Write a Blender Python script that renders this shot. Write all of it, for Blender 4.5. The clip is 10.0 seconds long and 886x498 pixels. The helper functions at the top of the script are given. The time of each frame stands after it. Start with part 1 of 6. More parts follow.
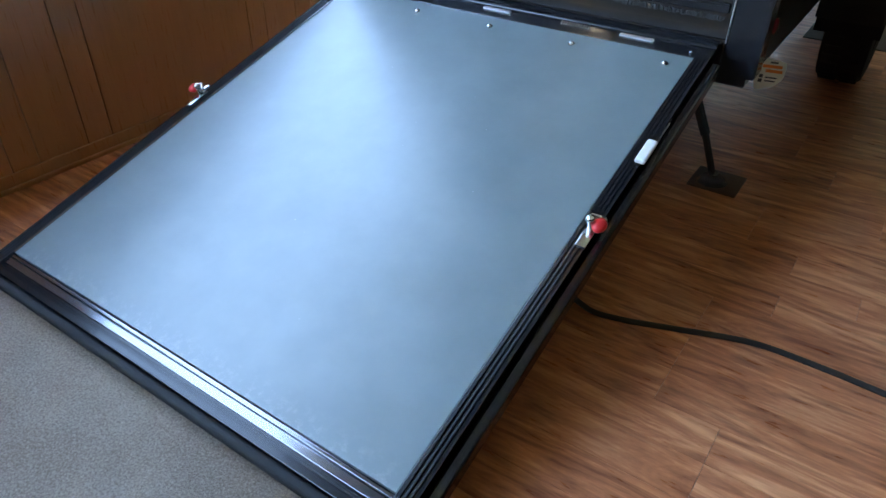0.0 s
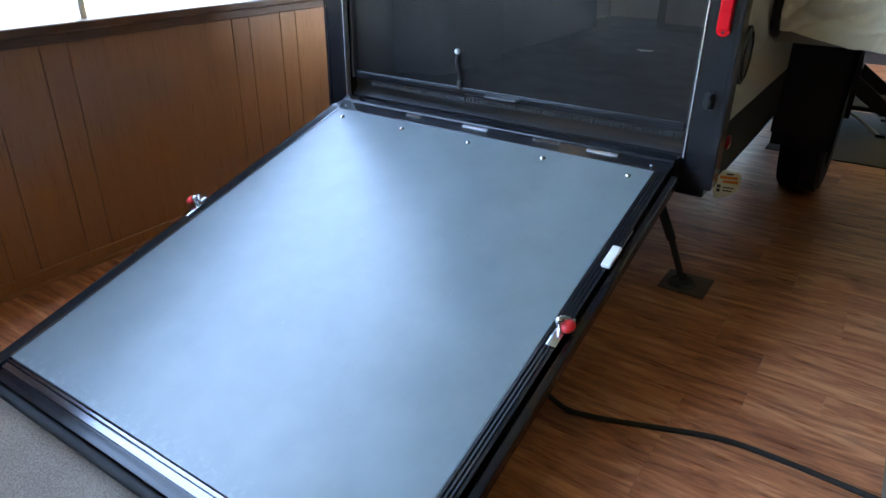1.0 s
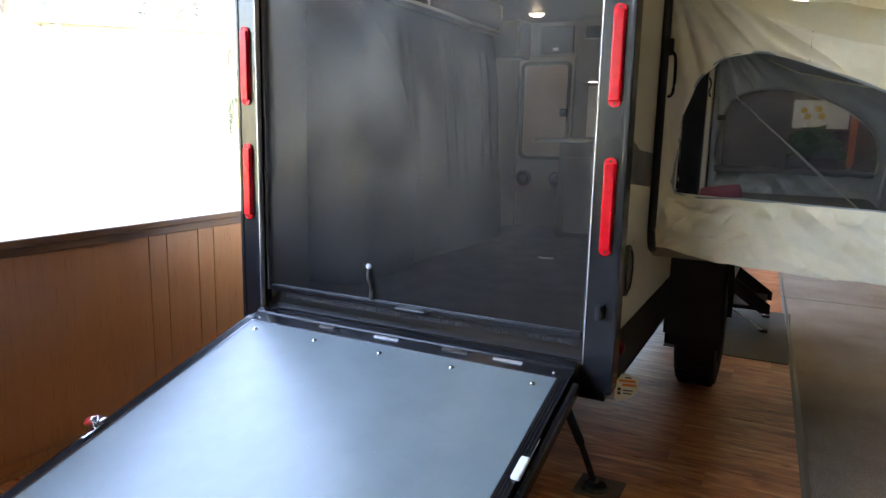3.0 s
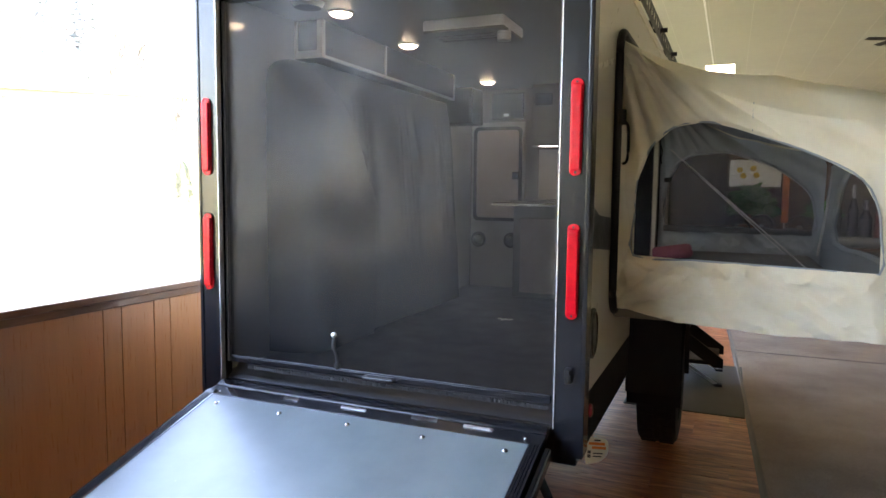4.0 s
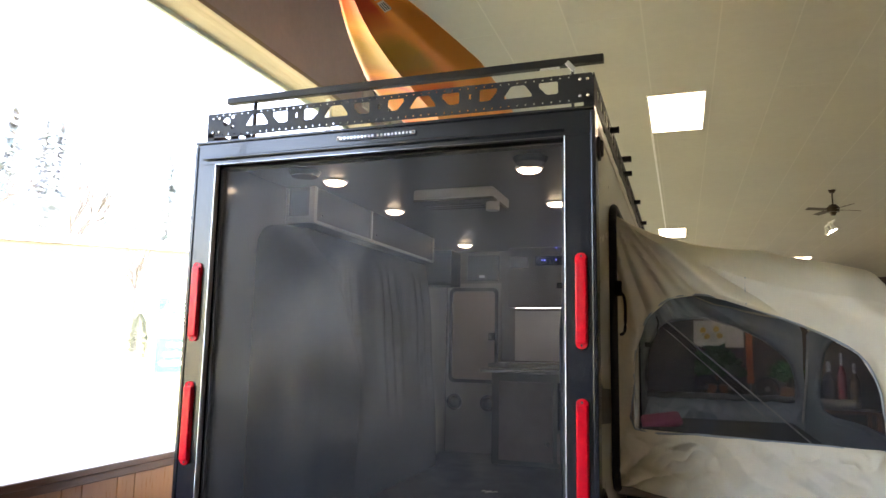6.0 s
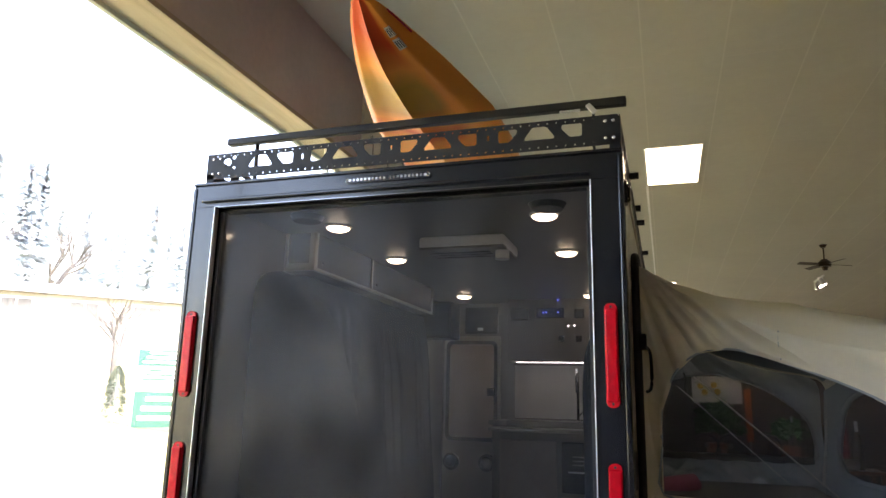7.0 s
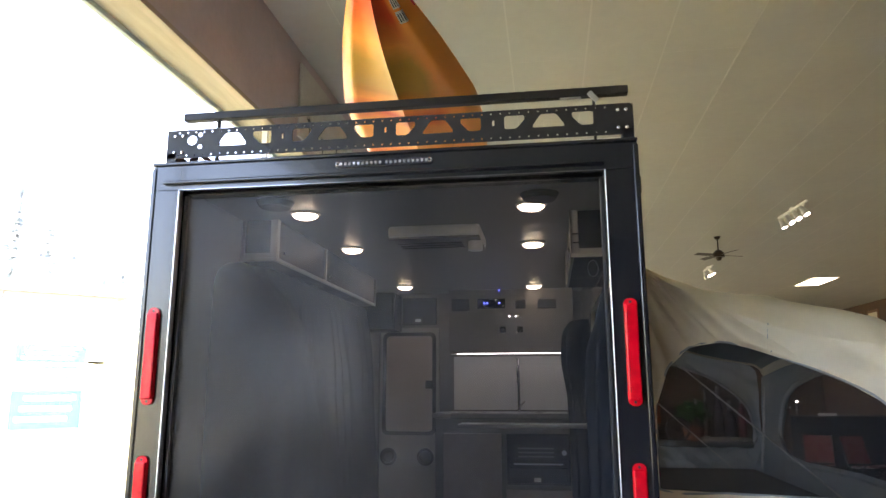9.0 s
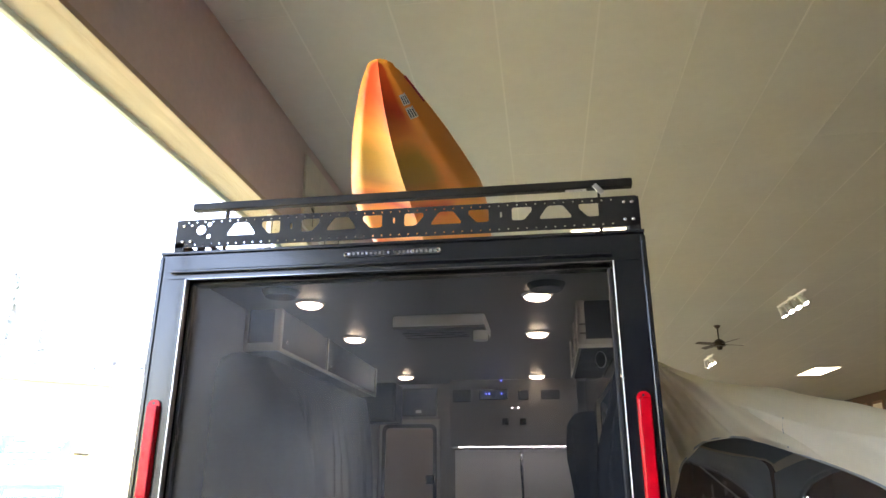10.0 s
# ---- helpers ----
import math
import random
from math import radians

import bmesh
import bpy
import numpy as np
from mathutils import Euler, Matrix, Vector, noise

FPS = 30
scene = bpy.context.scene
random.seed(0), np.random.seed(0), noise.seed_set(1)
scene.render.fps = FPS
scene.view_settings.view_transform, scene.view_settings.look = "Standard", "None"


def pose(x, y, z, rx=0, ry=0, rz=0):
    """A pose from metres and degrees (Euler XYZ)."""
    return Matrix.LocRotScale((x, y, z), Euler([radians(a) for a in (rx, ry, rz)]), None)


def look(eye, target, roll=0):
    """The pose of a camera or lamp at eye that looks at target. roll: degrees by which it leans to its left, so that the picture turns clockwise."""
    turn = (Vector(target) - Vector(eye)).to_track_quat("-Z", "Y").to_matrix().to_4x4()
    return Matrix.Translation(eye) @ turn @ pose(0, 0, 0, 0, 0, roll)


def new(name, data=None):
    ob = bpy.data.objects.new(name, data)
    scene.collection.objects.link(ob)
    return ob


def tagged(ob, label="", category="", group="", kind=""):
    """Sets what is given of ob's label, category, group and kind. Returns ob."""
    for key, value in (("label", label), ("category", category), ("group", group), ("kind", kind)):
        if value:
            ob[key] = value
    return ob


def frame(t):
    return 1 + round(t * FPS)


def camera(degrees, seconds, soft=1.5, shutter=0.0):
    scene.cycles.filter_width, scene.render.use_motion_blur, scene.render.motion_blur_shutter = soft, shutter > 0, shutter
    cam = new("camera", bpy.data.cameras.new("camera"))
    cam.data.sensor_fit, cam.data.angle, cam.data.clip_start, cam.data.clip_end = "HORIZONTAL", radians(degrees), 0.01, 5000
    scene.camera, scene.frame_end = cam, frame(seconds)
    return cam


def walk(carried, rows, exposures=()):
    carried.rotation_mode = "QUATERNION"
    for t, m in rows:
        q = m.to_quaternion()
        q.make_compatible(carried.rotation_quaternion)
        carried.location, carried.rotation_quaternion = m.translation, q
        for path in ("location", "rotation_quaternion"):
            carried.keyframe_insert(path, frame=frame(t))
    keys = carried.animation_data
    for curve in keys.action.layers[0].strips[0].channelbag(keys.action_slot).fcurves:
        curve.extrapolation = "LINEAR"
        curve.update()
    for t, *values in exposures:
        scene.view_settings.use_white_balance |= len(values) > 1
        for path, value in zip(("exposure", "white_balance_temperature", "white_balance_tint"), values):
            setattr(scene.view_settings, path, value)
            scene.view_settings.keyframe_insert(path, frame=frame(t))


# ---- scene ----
cam = camera(66.2, 10.0)
PATH = [
    (0, (1.553, -2.847, 1.554), (0.628, -1.492, 0.409), 0.7),
    (0.5, (1.605, -2.892, 1.6), (0.641, -1.488, 0.552), 0.6),
    (1, (1.661, -2.922, 1.629), (0.665, -1.429, 0.744), 0.6),
    (1.5, (1.696, -2.942, 1.678), (0.705, -1.345, 0.995), 1.5),
    (2, (1.72, -2.942, 1.697), (0.755, -1.284, 1.132), 1.6),
    (2.5, (1.749, -2.944, 1.717), (0.811, -1.235, 1.269), 1.6),
    (4, (1.665, -2.999, 1.779), (0.89, -1.164, 1.605), 0.6),
    (4.5, (1.634, -3.026, 1.803), (0.927, -1.157, 1.732), 0.6),
    (5, (1.589, -3.026, 1.823), (0.919, -1.142, 1.863), 0.7),
    (5.5, (1.504, -3.034, 1.836), (0.832, -1.157, 1.995), 0.8),
    (6, (1.443, -3.022, 1.861), (0.784, -1.153, 2.135), 1.1),
    (7.3, (1.151, -2.817, 1.878), (0.575, -0.952, 2.316), 1.5),
    (7.5, (1.093, -2.79, 1.888), (0.549, -0.91, 2.303), 1.6),
    (8, (0.916, -2.764, 1.898), (0.459, -0.854, 2.275), 0.8),
    (8.5, (0.781, -2.771, 1.909), (0.412, -0.839, 2.273), 0.2),
    (9, (0.699, -2.795, 1.923), (0.402, -0.857, 2.319), -0.1),
    (9.5, (0.659, -2.792, 1.932), (0.408, -0.868, 2.418), -0.5),
    (10, (0.646, -2.794, 1.94), (0.37, -0.92, 2.583), 0.0),
]
walk(cam, [(t, look(eye, target, roll)) for t, eye, target, roll in PATH], [
    (0, 4.89, 6550, 9), (1.0, 4.93, 6700, 12), (2.5, 5.1, 7200, 18), (4, 5.28, 7550, 23), (5, 5.38, 7550, 24), (5.5, 5.25, 7550, 25), (6.2, 4.75, 7450, 25),
    (7.5, 4.2, 7400, 25), (8.5, 4.65, 7200, 26), (10, 5.0, 7100, 26)])

# ---- light and world ----
world = bpy.data.worlds.new("world")
scene.world = world
world.use_nodes = True
wn = world.node_tree
sky = wn.nodes.new("ShaderNodeTexSky")
sky.sky_type, sky.sun_disc = "NISHITA", False
sky.sun_elevation, sky.sun_rotation = radians(48), radians(95)
sky.air_density, sky.dust_density = 1.0, 3.0
bg = wn.nodes["Background"]
bg.inputs[1].default_value = 0.15
wn.links.new(sky.outputs[0], bg.inputs[0])
sun_data = bpy.data.lights.new("sun", "SUN")
sun_data.energy, sun_data.angle, sun_data.color = 0.8, radians(10), (1.0, 0.95, 0.88)
sun = new("sun", sun_data)
sun.matrix_world = look((12.6, -1.1, 14), (0, 0, 0))

# ---- materials ----
MATS = {}


def nodes_of(name):
    m = bpy.data.materials.new(name)
    m.use_nodes = True
    MATS[name] = m
    nt = m.node_tree
    return m, nt, nt.nodes["Principled BSDF"]


def noise_node(nt, vec, scale, detail=4.0, rough=0.55):
    n = nt.nodes.new("ShaderNodeTexNoise")
    n.inputs["Scale"].default_value, n.inputs["Detail"].default_value, n.inputs["Roughness"].default_value = scale, detail, rough
    nt.links.new(vec, n.inputs["Vector"])
    return n.outputs["Fac"]


def ramp_node(nt, fac, stops):
    r = nt.nodes.new("ShaderNodeValToRGB")
    r.color_ramp.elements[0].position, r.color_ramp.elements[0].color = stops[0][0], (*stops[0][1], 1)
    r.color_ramp.elements[1].position, r.color_ramp.elements[1].color = stops[-1][0], (*stops[-1][1], 1)
    for p, c in stops[1:-1]:
        r.color_ramp.elements.new(p).color = (*c, 1)
    nt.links.new(fac, r.inputs[0])
    return r.outputs[0]


def remap(nt, fac, lo, hi, a=0.3, b=0.7):
    r = nt.nodes.new("ShaderNodeMapRange")
    r.inputs[1].default_value, r.inputs[2].default_value, r.inputs[3].default_value, r.inputs[4].default_value = a, b, lo, hi
    nt.links.new(fac, r.inputs[0])
    return r.outputs[0]


def math_node(nt, op, a, b):
    n = nt.nodes.new("ShaderNodeMath")
    n.operation = op
    for i, v in ((0, a), (1, b)):
        if isinstance(v, (int, float)):
            n.inputs[i].default_value = v
        else:
            nt.links.new(v, n.inputs[i])
    return n.outputs[0]


def add_bump(nt, p, fac, strength, dist=0.002):
    b = nt.nodes.new("ShaderNodeBump")
    b.inputs["Strength"].default_value, b.inputs["Distance"].default_value = strength, dist
    nt.links.new(fac, b.inputs["Height"])
    nt.links.new(b.outputs[0], p.inputs["Normal"])


def coords(nt, scale=(1, 1, 1), shift=False):
    tc = nt.nodes.new("ShaderNodeTexCoord")
    mp = nt.nodes.new("ShaderNodeMapping")
    mp.inputs["Scale"].default_value = scale
    nt.links.new(tc.outputs["Object"], mp.inputs["Vector"])
    if shift:
        info = nt.nodes.new("ShaderNodeObjectInfo")
        cmb = nt.nodes.new("ShaderNodeCombineXYZ")
        for i, k in enumerate((37.0, 91.0, 53.0)):
            nt.links.new(math_node(nt, "MULTIPLY", info.outputs["Random"], k), cmb.inputs[i])
        nt.links.new(cmb.outputs[0], mp.inputs["Location"])
    return mp.outputs[0]


def mat(name, col, rough=0.5, metal=0.0, var=0.15, scale=6.0, bump=0.15, bscale=120.0, rvar=0.1, stretch=(1, 1, 1), coat=0.0, spec=0.5):
    m, nt, p = nodes_of(name)
    v = coords(nt, stretch)
    a, b = noise_node(nt, v, scale), noise_node(nt, v, scale * 9, 3)
    f = math_node(nt, "ADD", math_node(nt, "MULTIPLY", a, 0.65), math_node(nt, "MULTIPLY", b, 0.35))
    c = ramp_node(nt, f, ((0.3, tuple(x * (1 - var) for x in col)), (0.7, tuple(min(1, x * (1 + var)) for x in col))))
    nt.links.new(c, p.inputs["Base Color"])
    nt.links.new(remap(nt, f, max(0.02, rough - rvar), min(1, rough + rvar)), p.inputs["Roughness"])
    p.inputs["Metallic"].default_value = metal
    p.inputs["Specular IOR Level"].default_value = spec
    p.inputs["Coat Weight"].default_value = coat
    if bump:
        add_bump(nt, p, noise_node(nt, v, bscale, 3), bump)
    return m


def glow(name, col, strength):
    m, nt, p = nodes_of(name)
    p.inputs["Base Color"].default_value = (0.8, 0.8, 0.8, 1)
    p.inputs["Emission Color"].default_value = (*col, 1)
    p.inputs["Emission Strength"].default_value = strength
    return m


def wood(name, dark, mid, light, stretch, rough=0.35, shift=True, bump=0.12, coat=0.2, tone=0.35, grain=1.6, spread=0.2, bend=0.0, streak=0.0):
    m, nt, p = nodes_of(name)
    v = coords(nt, stretch, shift)
    a = noise_node(nt, v, grain, 8, 0.62)
    a.node.inputs["Distortion"].default_value = bend
    b = noise_node(nt, v, 9.0, 5, 0.6)
    f = math_node(nt, "ADD", math_node(nt, "MULTIPLY", a, 0.72), math_node(nt, "MULTIPLY", b, 0.28))
    if shift:
        info = nt.nodes.new("ShaderNodeObjectInfo")
        f = math_node(nt, "ADD", f, math_node(nt, "MULTIPLY", math_node(nt, "SUBTRACT", info.outputs["Random"], 0.5), tone * 0.4))
    col = ramp_node(nt, f, ((0.5 - spread, dark), (0.5, mid), (0.5 + spread, light)))
    if streak:
        # thin dark pores along the grain, and a few knots
        sv = coords(nt, (stretch[0] * 1.3, stretch[1] * 1.9, stretch[2] * 1.9), shift)
        pores = remap(nt, noise_node(nt, sv, 2.4, 5, 0.7), 0.0, 1.0, 0.56, 0.7)
        knot = nt.nodes.new("ShaderNodeTexVoronoi")
        knot.inputs["Scale"].default_value = 2.1
        nt.links.new(coords(nt, (1.3, 3.2, 3.2), shift), knot.inputs["Vector"])
        knots = remap(nt, knot.outputs["Distance"], 1.0, 0.0, 0.02, 0.075)
        mx = nt.nodes.new("ShaderNodeMix")
        mx.data_type = "RGBA"
        nt.links.new(math_node(nt, "MULTIPLY", math_node(nt, "MAXIMUM", pores, knots), streak), mx.inputs[0])
        nt.links.new(col, mx.inputs[6])
        mx.inputs[7].default_value = (*(c * 0.55 for c in dark), 1)
        col = mx.outputs[2]
    nt.links.new(col, p.inputs["Base Color"])
    nt.links.new(remap(nt, b, rough - 0.08, rough + 0.12), p.inputs["Roughness"])
    p.inputs["Coat Weight"].default_value, p.inputs["Coat Roughness"].default_value = coat, 0.25
    add_bump(nt, p, f, bump, 0.003)
    return m


def mesh_screen(name, col, opening, rough, waves=0.0):
    """Woven screen cloth: partly open, partly dark thread."""
    m, nt, p = nodes_of(name)
    v = coords(nt)
    big = noise_node(nt, v, 1.7, 2, 0.45)
    nt.links.new(ramp_node(nt, big, ((0.3, tuple(c * 0.75 for c in col)), (0.7, tuple(c * 1.3 for c in col)))), p.inputs["Base Color"])
    p.inputs["Roughness"].default_value = rough
    p.inputs["Specular IOR Level"].default_value = 0.5
    if waves:
        # noise makes cloudy sheen patches, in place of blurred window reflections
        cloud = noise_node(nt, coords(nt, (1.0, 1.0, 0.65)), 3.6, 7, 0.58)
        cloud.node.inputs["Distortion"].default_value = 0.8
        nt.links.new(remap(nt, cloud, 0.15, 0.47, 0.38, 0.64), p.inputs["Specular IOR Level"])
        add_bump(nt, p, big, waves, 0.25)
    t = nt.nodes.new("ShaderNodeBsdfTransparent")
    t.inputs[0].default_value = (1, 1, 1, 1)
    mix = nt.nodes.new("ShaderNodeMixShader")
    mix.inputs[0].default_value = 1 - opening
    nt.links.new(t.outputs[0], mix.inputs[1])
    nt.links.new(p.outputs[0], mix.inputs[2])
    nt.links.new(mix.outputs[0], nt.nodes["Material Output"].inputs["Surface"])
    return m


def thin_cloth(m, col, share):
    """Lets part of the light through a cloth."""
    nt = m.node_tree
    t = nt.nodes.new("ShaderNodeBsdfTranslucent")
    t.inputs[0].default_value = (*col, 1)
    mix = nt.nodes.new("ShaderNodeMixShader")
    mix.inputs[0].default_value = share
    nt.links.new(nt.nodes["Principled BSDF"].outputs[0], mix.inputs[1])
    nt.links.new(t.outputs[0], mix.inputs[2])
    nt.links.new(mix.outputs[0], nt.nodes["Material Output"].inputs["Surface"])
    return m


def pane(name, tint=(0.97, 0.99, 0.98)):
    m, nt, p = nodes_of(name)
    t = nt.nodes.new("ShaderNodeBsdfTransparent")
    t.inputs[0].default_value = (*tint, 1)
    g = nt.nodes.new("ShaderNodeBsdfGlossy")
    g.inputs["Roughness"].default_value = 0.02
    mix = nt.nodes.new("ShaderNodeMixShader")
    mix.inputs[0].default_value = 0.05
    nt.links.new(t.outputs[0], mix.inputs[1])
    nt.links.new(g.outputs[0], mix.inputs[2])
    nt.links.new(mix.outputs[0], nt.nodes["Material Output"].inputs["Surface"])
    return m


M_BLACK = mat("black_paint", (0.01, 0.011, 0.014), 0.22, var=0.06, bump=0, coat=0.15, rvar=0.01)
M_RACK = mat("black_powder_coat", (0.011, 0.011, 0.012), 0.5, var=0.2, bump=0.2, bscale=500, spec=0.3)
M_RUBBER = mat("black_rubber", (0.015, 0.015, 0.016), 0.75, var=0.3, bump=0.3, bscale=200)
M_TYRE = mat("tyre_rubber", (0.013, 0.013, 0.013), 0.85, var=0.3, bump=0.4, bscale=150)
M_CHROME = mat("polished_steel", (0.75, 0.75, 0.76), 0.18, 1.0, var=0.05, bump=0.02)
M_ALU = mat("brushed_aluminium", (0.6, 0.61, 0.63), 0.32, 1.0, var=0.08, bump=0.05, stretch=(1, 30, 1))
M_TRIM = mat("silver_edge_trim", (0.8, 0.81, 0.83), 0.45, 1.0, var=0.06, bump=0.02)
M_CREAM = mat("cream_fibreglass", (0.62, 0.58, 0.47), 0.35, var=0.05, bump=0.04, bscale=40, coat=0.3)
M_STRIPE = mat("charcoal_decal", (0.05, 0.048, 0.045), 0.4, var=0.1, bump=0.03)
M_RED = mat("red_plastic_lens", (0.62, 0.004, 0.014), 0.2, var=0.2, scale=30, bump=0.3, bscale=300, spec=0.3)
M_REDDARK = mat("dark_red_reflector", (0.2, 0.008, 0.015), 0.2, var=0.1, bump=0, coat=0.4)
M_REDGRIP = mat("red_vinyl_grip", (0.6, 0.015, 0.02), 0.35, var=0.1, bump=0.05)
M_WHITE = mat("white_plastic", (0.78, 0.78, 0.76), 0.4, var=0.05, bump=0.05)
M_LINER = mat("grey_wall_liner", (0.22, 0.22, 0.21), 0.16, var=0.04, bump=0, rvar=0.03, coat=0.3)
M_CEILLIN = mat("grey_ceiling_liner", (0.2, 0.2, 0.185), 0.4, var=0.04, bump=0, rvar=0.04)
M_CAB = mat("grey_laminate", (0.155, 0.148, 0.138), 0.4, var=0.08, bump=0.05, stretch=(1, 1, 6))
M_CABDARK = mat("dark_tinted_front", (0.012, 0.012, 0.013), 0.5, var=0.2, bump=0.02, spec=0.15)
M_CURTAIN = mat("charcoal_curtain_cloth", (0.016, 0.02, 0.029), 0.9, var=0.25, bump=0.5, bscale=350, spec=0.08)
M_VINYLFLOOR = mat("dark_rubber_floor", (0.02, 0.021, 0.024), 0.5, var=0.3, bump=0.3, bscale=250, spec=0.3)
M_CANVAS = thin_cloth(mat("cream_canvas", (0.79, 0.745, 0.62), 0.62, var=0.06, scale=3, bump=0.25, bscale=600), (0.72, 0.65, 0.47), 0.2)
M_TENTGREY = thin_cloth(mat("grey_tent_lining", (0.3, 0.34, 0.37), 0.75, var=0.1, scale=4, bump=0.25, bscale=500), (0.26, 0.3, 0.33), 0.15)
M_MATTRESS = mat("dark_mattress_cover", (0.085, 0.088, 0.095), 0.8, var=0.3, bump=0.4, bscale=80)
M_PINK = mat("magenta_cushion_cloth", (0.3, 0.075, 0.125), 0.8, var=0.2, bump=0.3, bscale=200)
M_SCREEN = mesh_screen("black_screen_cloth", (0.0125, 0.0132, 0.0141), 0.43, 0.4, 0.05)
M_TENTMESH = mesh_screen("dark_insect_mesh", (0.018, 0.019, 0.022), 0.74, 0.7)
M_GLASS = pane("window_glass")
M_SILL = wood("sill_wood", (0.10, 0.045, 0.022), (0.17, 0.08, 0.04), (0.24, 0.12, 0.06), (8, 1, 8), 0.35, False)
M_PANEL = wood("wall_panelling", (0.39, 0.172, 0.074), (0.43, 0.193, 0.084), (0.465, 0.212, 0.094), (10, 10, 0.7), 0.32, True, 0.05, 0.3, 0.18)
M_GROOVE = mat("panel_groove", (0.19, 0.08, 0.035), 0.6)
M_PLANK = wood("floor_plank_laminate", (0.24, 0.074, 0.033), (0.52, 0.193, 0.087), (0.77, 0.375, 0.195), (0.8, 5.5, 5.5), 0.33, True, 0.04, 0.2, 0.13, 1.9, 0.135, 1.6, 0.5)
M_SUB = mat("floor_underlay", (0.03, 0.016, 0.01), 0.8)
M_HEADWOOD = wood("header_board", (0.33, 0.26, 0.17), (0.42, 0.34, 0.235), (0.5, 0.41, 0.3), (8, 0.8, 8), 0.5, False, 0.1, 0.0)
M_BROWN = mat("brown_painted_wall", (0.54, 0.45, 0.43), 0.6, var=0.12, scale=2, bump=0.1, bscale=60)
M_CEIL = mat("ceiling_board", (0.5, 0.495, 0.425), 0.75, var=0.07, scale=0.9, bump=0.1, bscale=200)
M_SEAM = mat("ceiling_batten", (0.56, 0.555, 0.48), 0.7, var=0.04, bump=0)
M_WALLFAR = mat("far_wall_dark_panelling", (0.075, 0.045, 0.03), 0.55, var=0.25, scale=1.2, stretch=(5, 5, 0.5))
M_FANMETAL = mat("fan_antique_bronze", (0.05, 0.035, 0.022), 0.35, 0.6, var=0.2)
M_PAPER = mat("paper_label", (0.75, 0.72, 0.6), 0.7, var=0.05)
M_INK = mat("dark_print", (0.04, 0.04, 0.04), 0.7)
M_ORANGEINK = mat("orange_print", (0.75, 0.22, 0.04), 0.7)
M_MATGREY = mat("grey_floor_mat", (0.09, 0.085, 0.075), 0.9, var=0.2, bump=0.5, bscale=150)
M_CABLE = mat("black_cable_sheath", (0.013, 0.012, 0.012), 0.5, var=0.2, bump=0.1)
M_LEAF = mat("house_plant_leaf", (0.08, 0.24, 0.06), 0.5, var=0.35, scale=20)
M_TERRA = mat("terracotta_pot", (0.3, 0.12, 0.06), 0.7)
M_LAMP = glow("lamp_glow", (1.0, 0.86, 0.62), 1.05)
M_PANELGLOW = glow("ceiling_panel_glow", (1.0, 0.9, 0.66), 0.47)
M_SPOT = glow("spot_bulb_glow", (1.0, 0.97, 0.9), 1.4)
M_LED = glow("white_led_strip", (0.95, 0.97, 1.0), 0.9)
M_BLUE = glow("blue_indicator", (0.08, 0.12, 1.0), 0.6)


def ramp_board():
    m, nt, p = nodes_of("ramp_board_coating")
    v = coords(nt)
    a, b = noise_node(nt, v, 3.0, 5, 0.6), noise_node(nt, v, 70.0, 4, 0.6)
    sp = nt.nodes.new("ShaderNodeTexVoronoi")
    sp.inputs["Scale"].default_value = 9.0
    nt.links.new(v, sp.inputs["Vector"])
    dot = remap(nt, sp.outputs["Distance"], 1.0, 0.0, 0.012, 0.03)
    c1 = ramp_node(nt, a, ((0.3, (0.142, 0.177, 0.186)), (0.7, (0.19, 0.231, 0.241))))
    mix = nt.nodes.new("ShaderNodeMix")
    mix.data_type = "RGBA"
    nt.links.new(math_node(nt, "MULTIPLY", dot, 0.5), mix.inputs[0])
    nt.links.new(c1, mix.inputs[6])
    mix.inputs[7].default_value = (0.5, 0.52, 0.55, 1)
    sep = nt.nodes.new("ShaderNodeSeparateXYZ")
    nt.links.new(v, sep.inputs[0])
    foot = remap(nt, sep.outputs[1], 1.0, 0.0, -2.055, -1.97)
    blot = remap(nt, noise_node(nt, v, 34.0, 7, 0.75), 0.0, 1.0, 0.5, 0.7)
    scuff = nt.nodes.new("ShaderNodeMix")
    scuff.data_type = "RGBA"
    nt.links.new(math_node(nt, "MULTIPLY", math_node(nt, "MULTIPLY", foot, blot), 0.2), scuff.inputs[0])
    nt.links.new(mix.outputs[2], scuff.inputs[6])
    scuff.inputs[7].default_value = (0.62, 0.63, 0.64, 1)
    nt.links.new(scuff.outputs[2], p.inputs["Base Color"])
    nt.links.new(remap(nt, a, 0.32, 0.37), p.inputs["Roughness"])
    p.inputs["Specular IOR Level"].default_value = 0.8
    p.inputs["IOR"].default_value = 1.6
    add_bump(nt, p, b, 0.12, 0.002)
    return m


def carpet_mat():
    m, nt, p = nodes_of("carpet_pile")
    v = coords(nt)
    a, b, c = noise_node(nt, v, 1.5, 4), noise_node(nt, v, 150.0, 4, 0.75), noise_node(nt, v, 420.0, 2)
    f = math_node(nt, "ADD", math_node(nt, "MULTIPLY", a, 0.3), math_node(nt, "MULTIPLY", b, 0.7))
    nt.links.new(ramp_node(nt, f, ((0.34, (0.155, 0.118, 0.094)), (0.5, (0.3, 0.24, 0.193)), (0.66, (0.47, 0.395, 0.325)))), p.inputs["Base Color"])
    p.inputs["Roughness"].default_value = 0.95
    p.inputs["Specular IOR Level"].default_value = 0.1
    add_bump(nt, p, math_node(nt, "ADD", b, math_node(nt, "MULTIPLY", c, 0.5)), 0.9, 0.006)
    return m


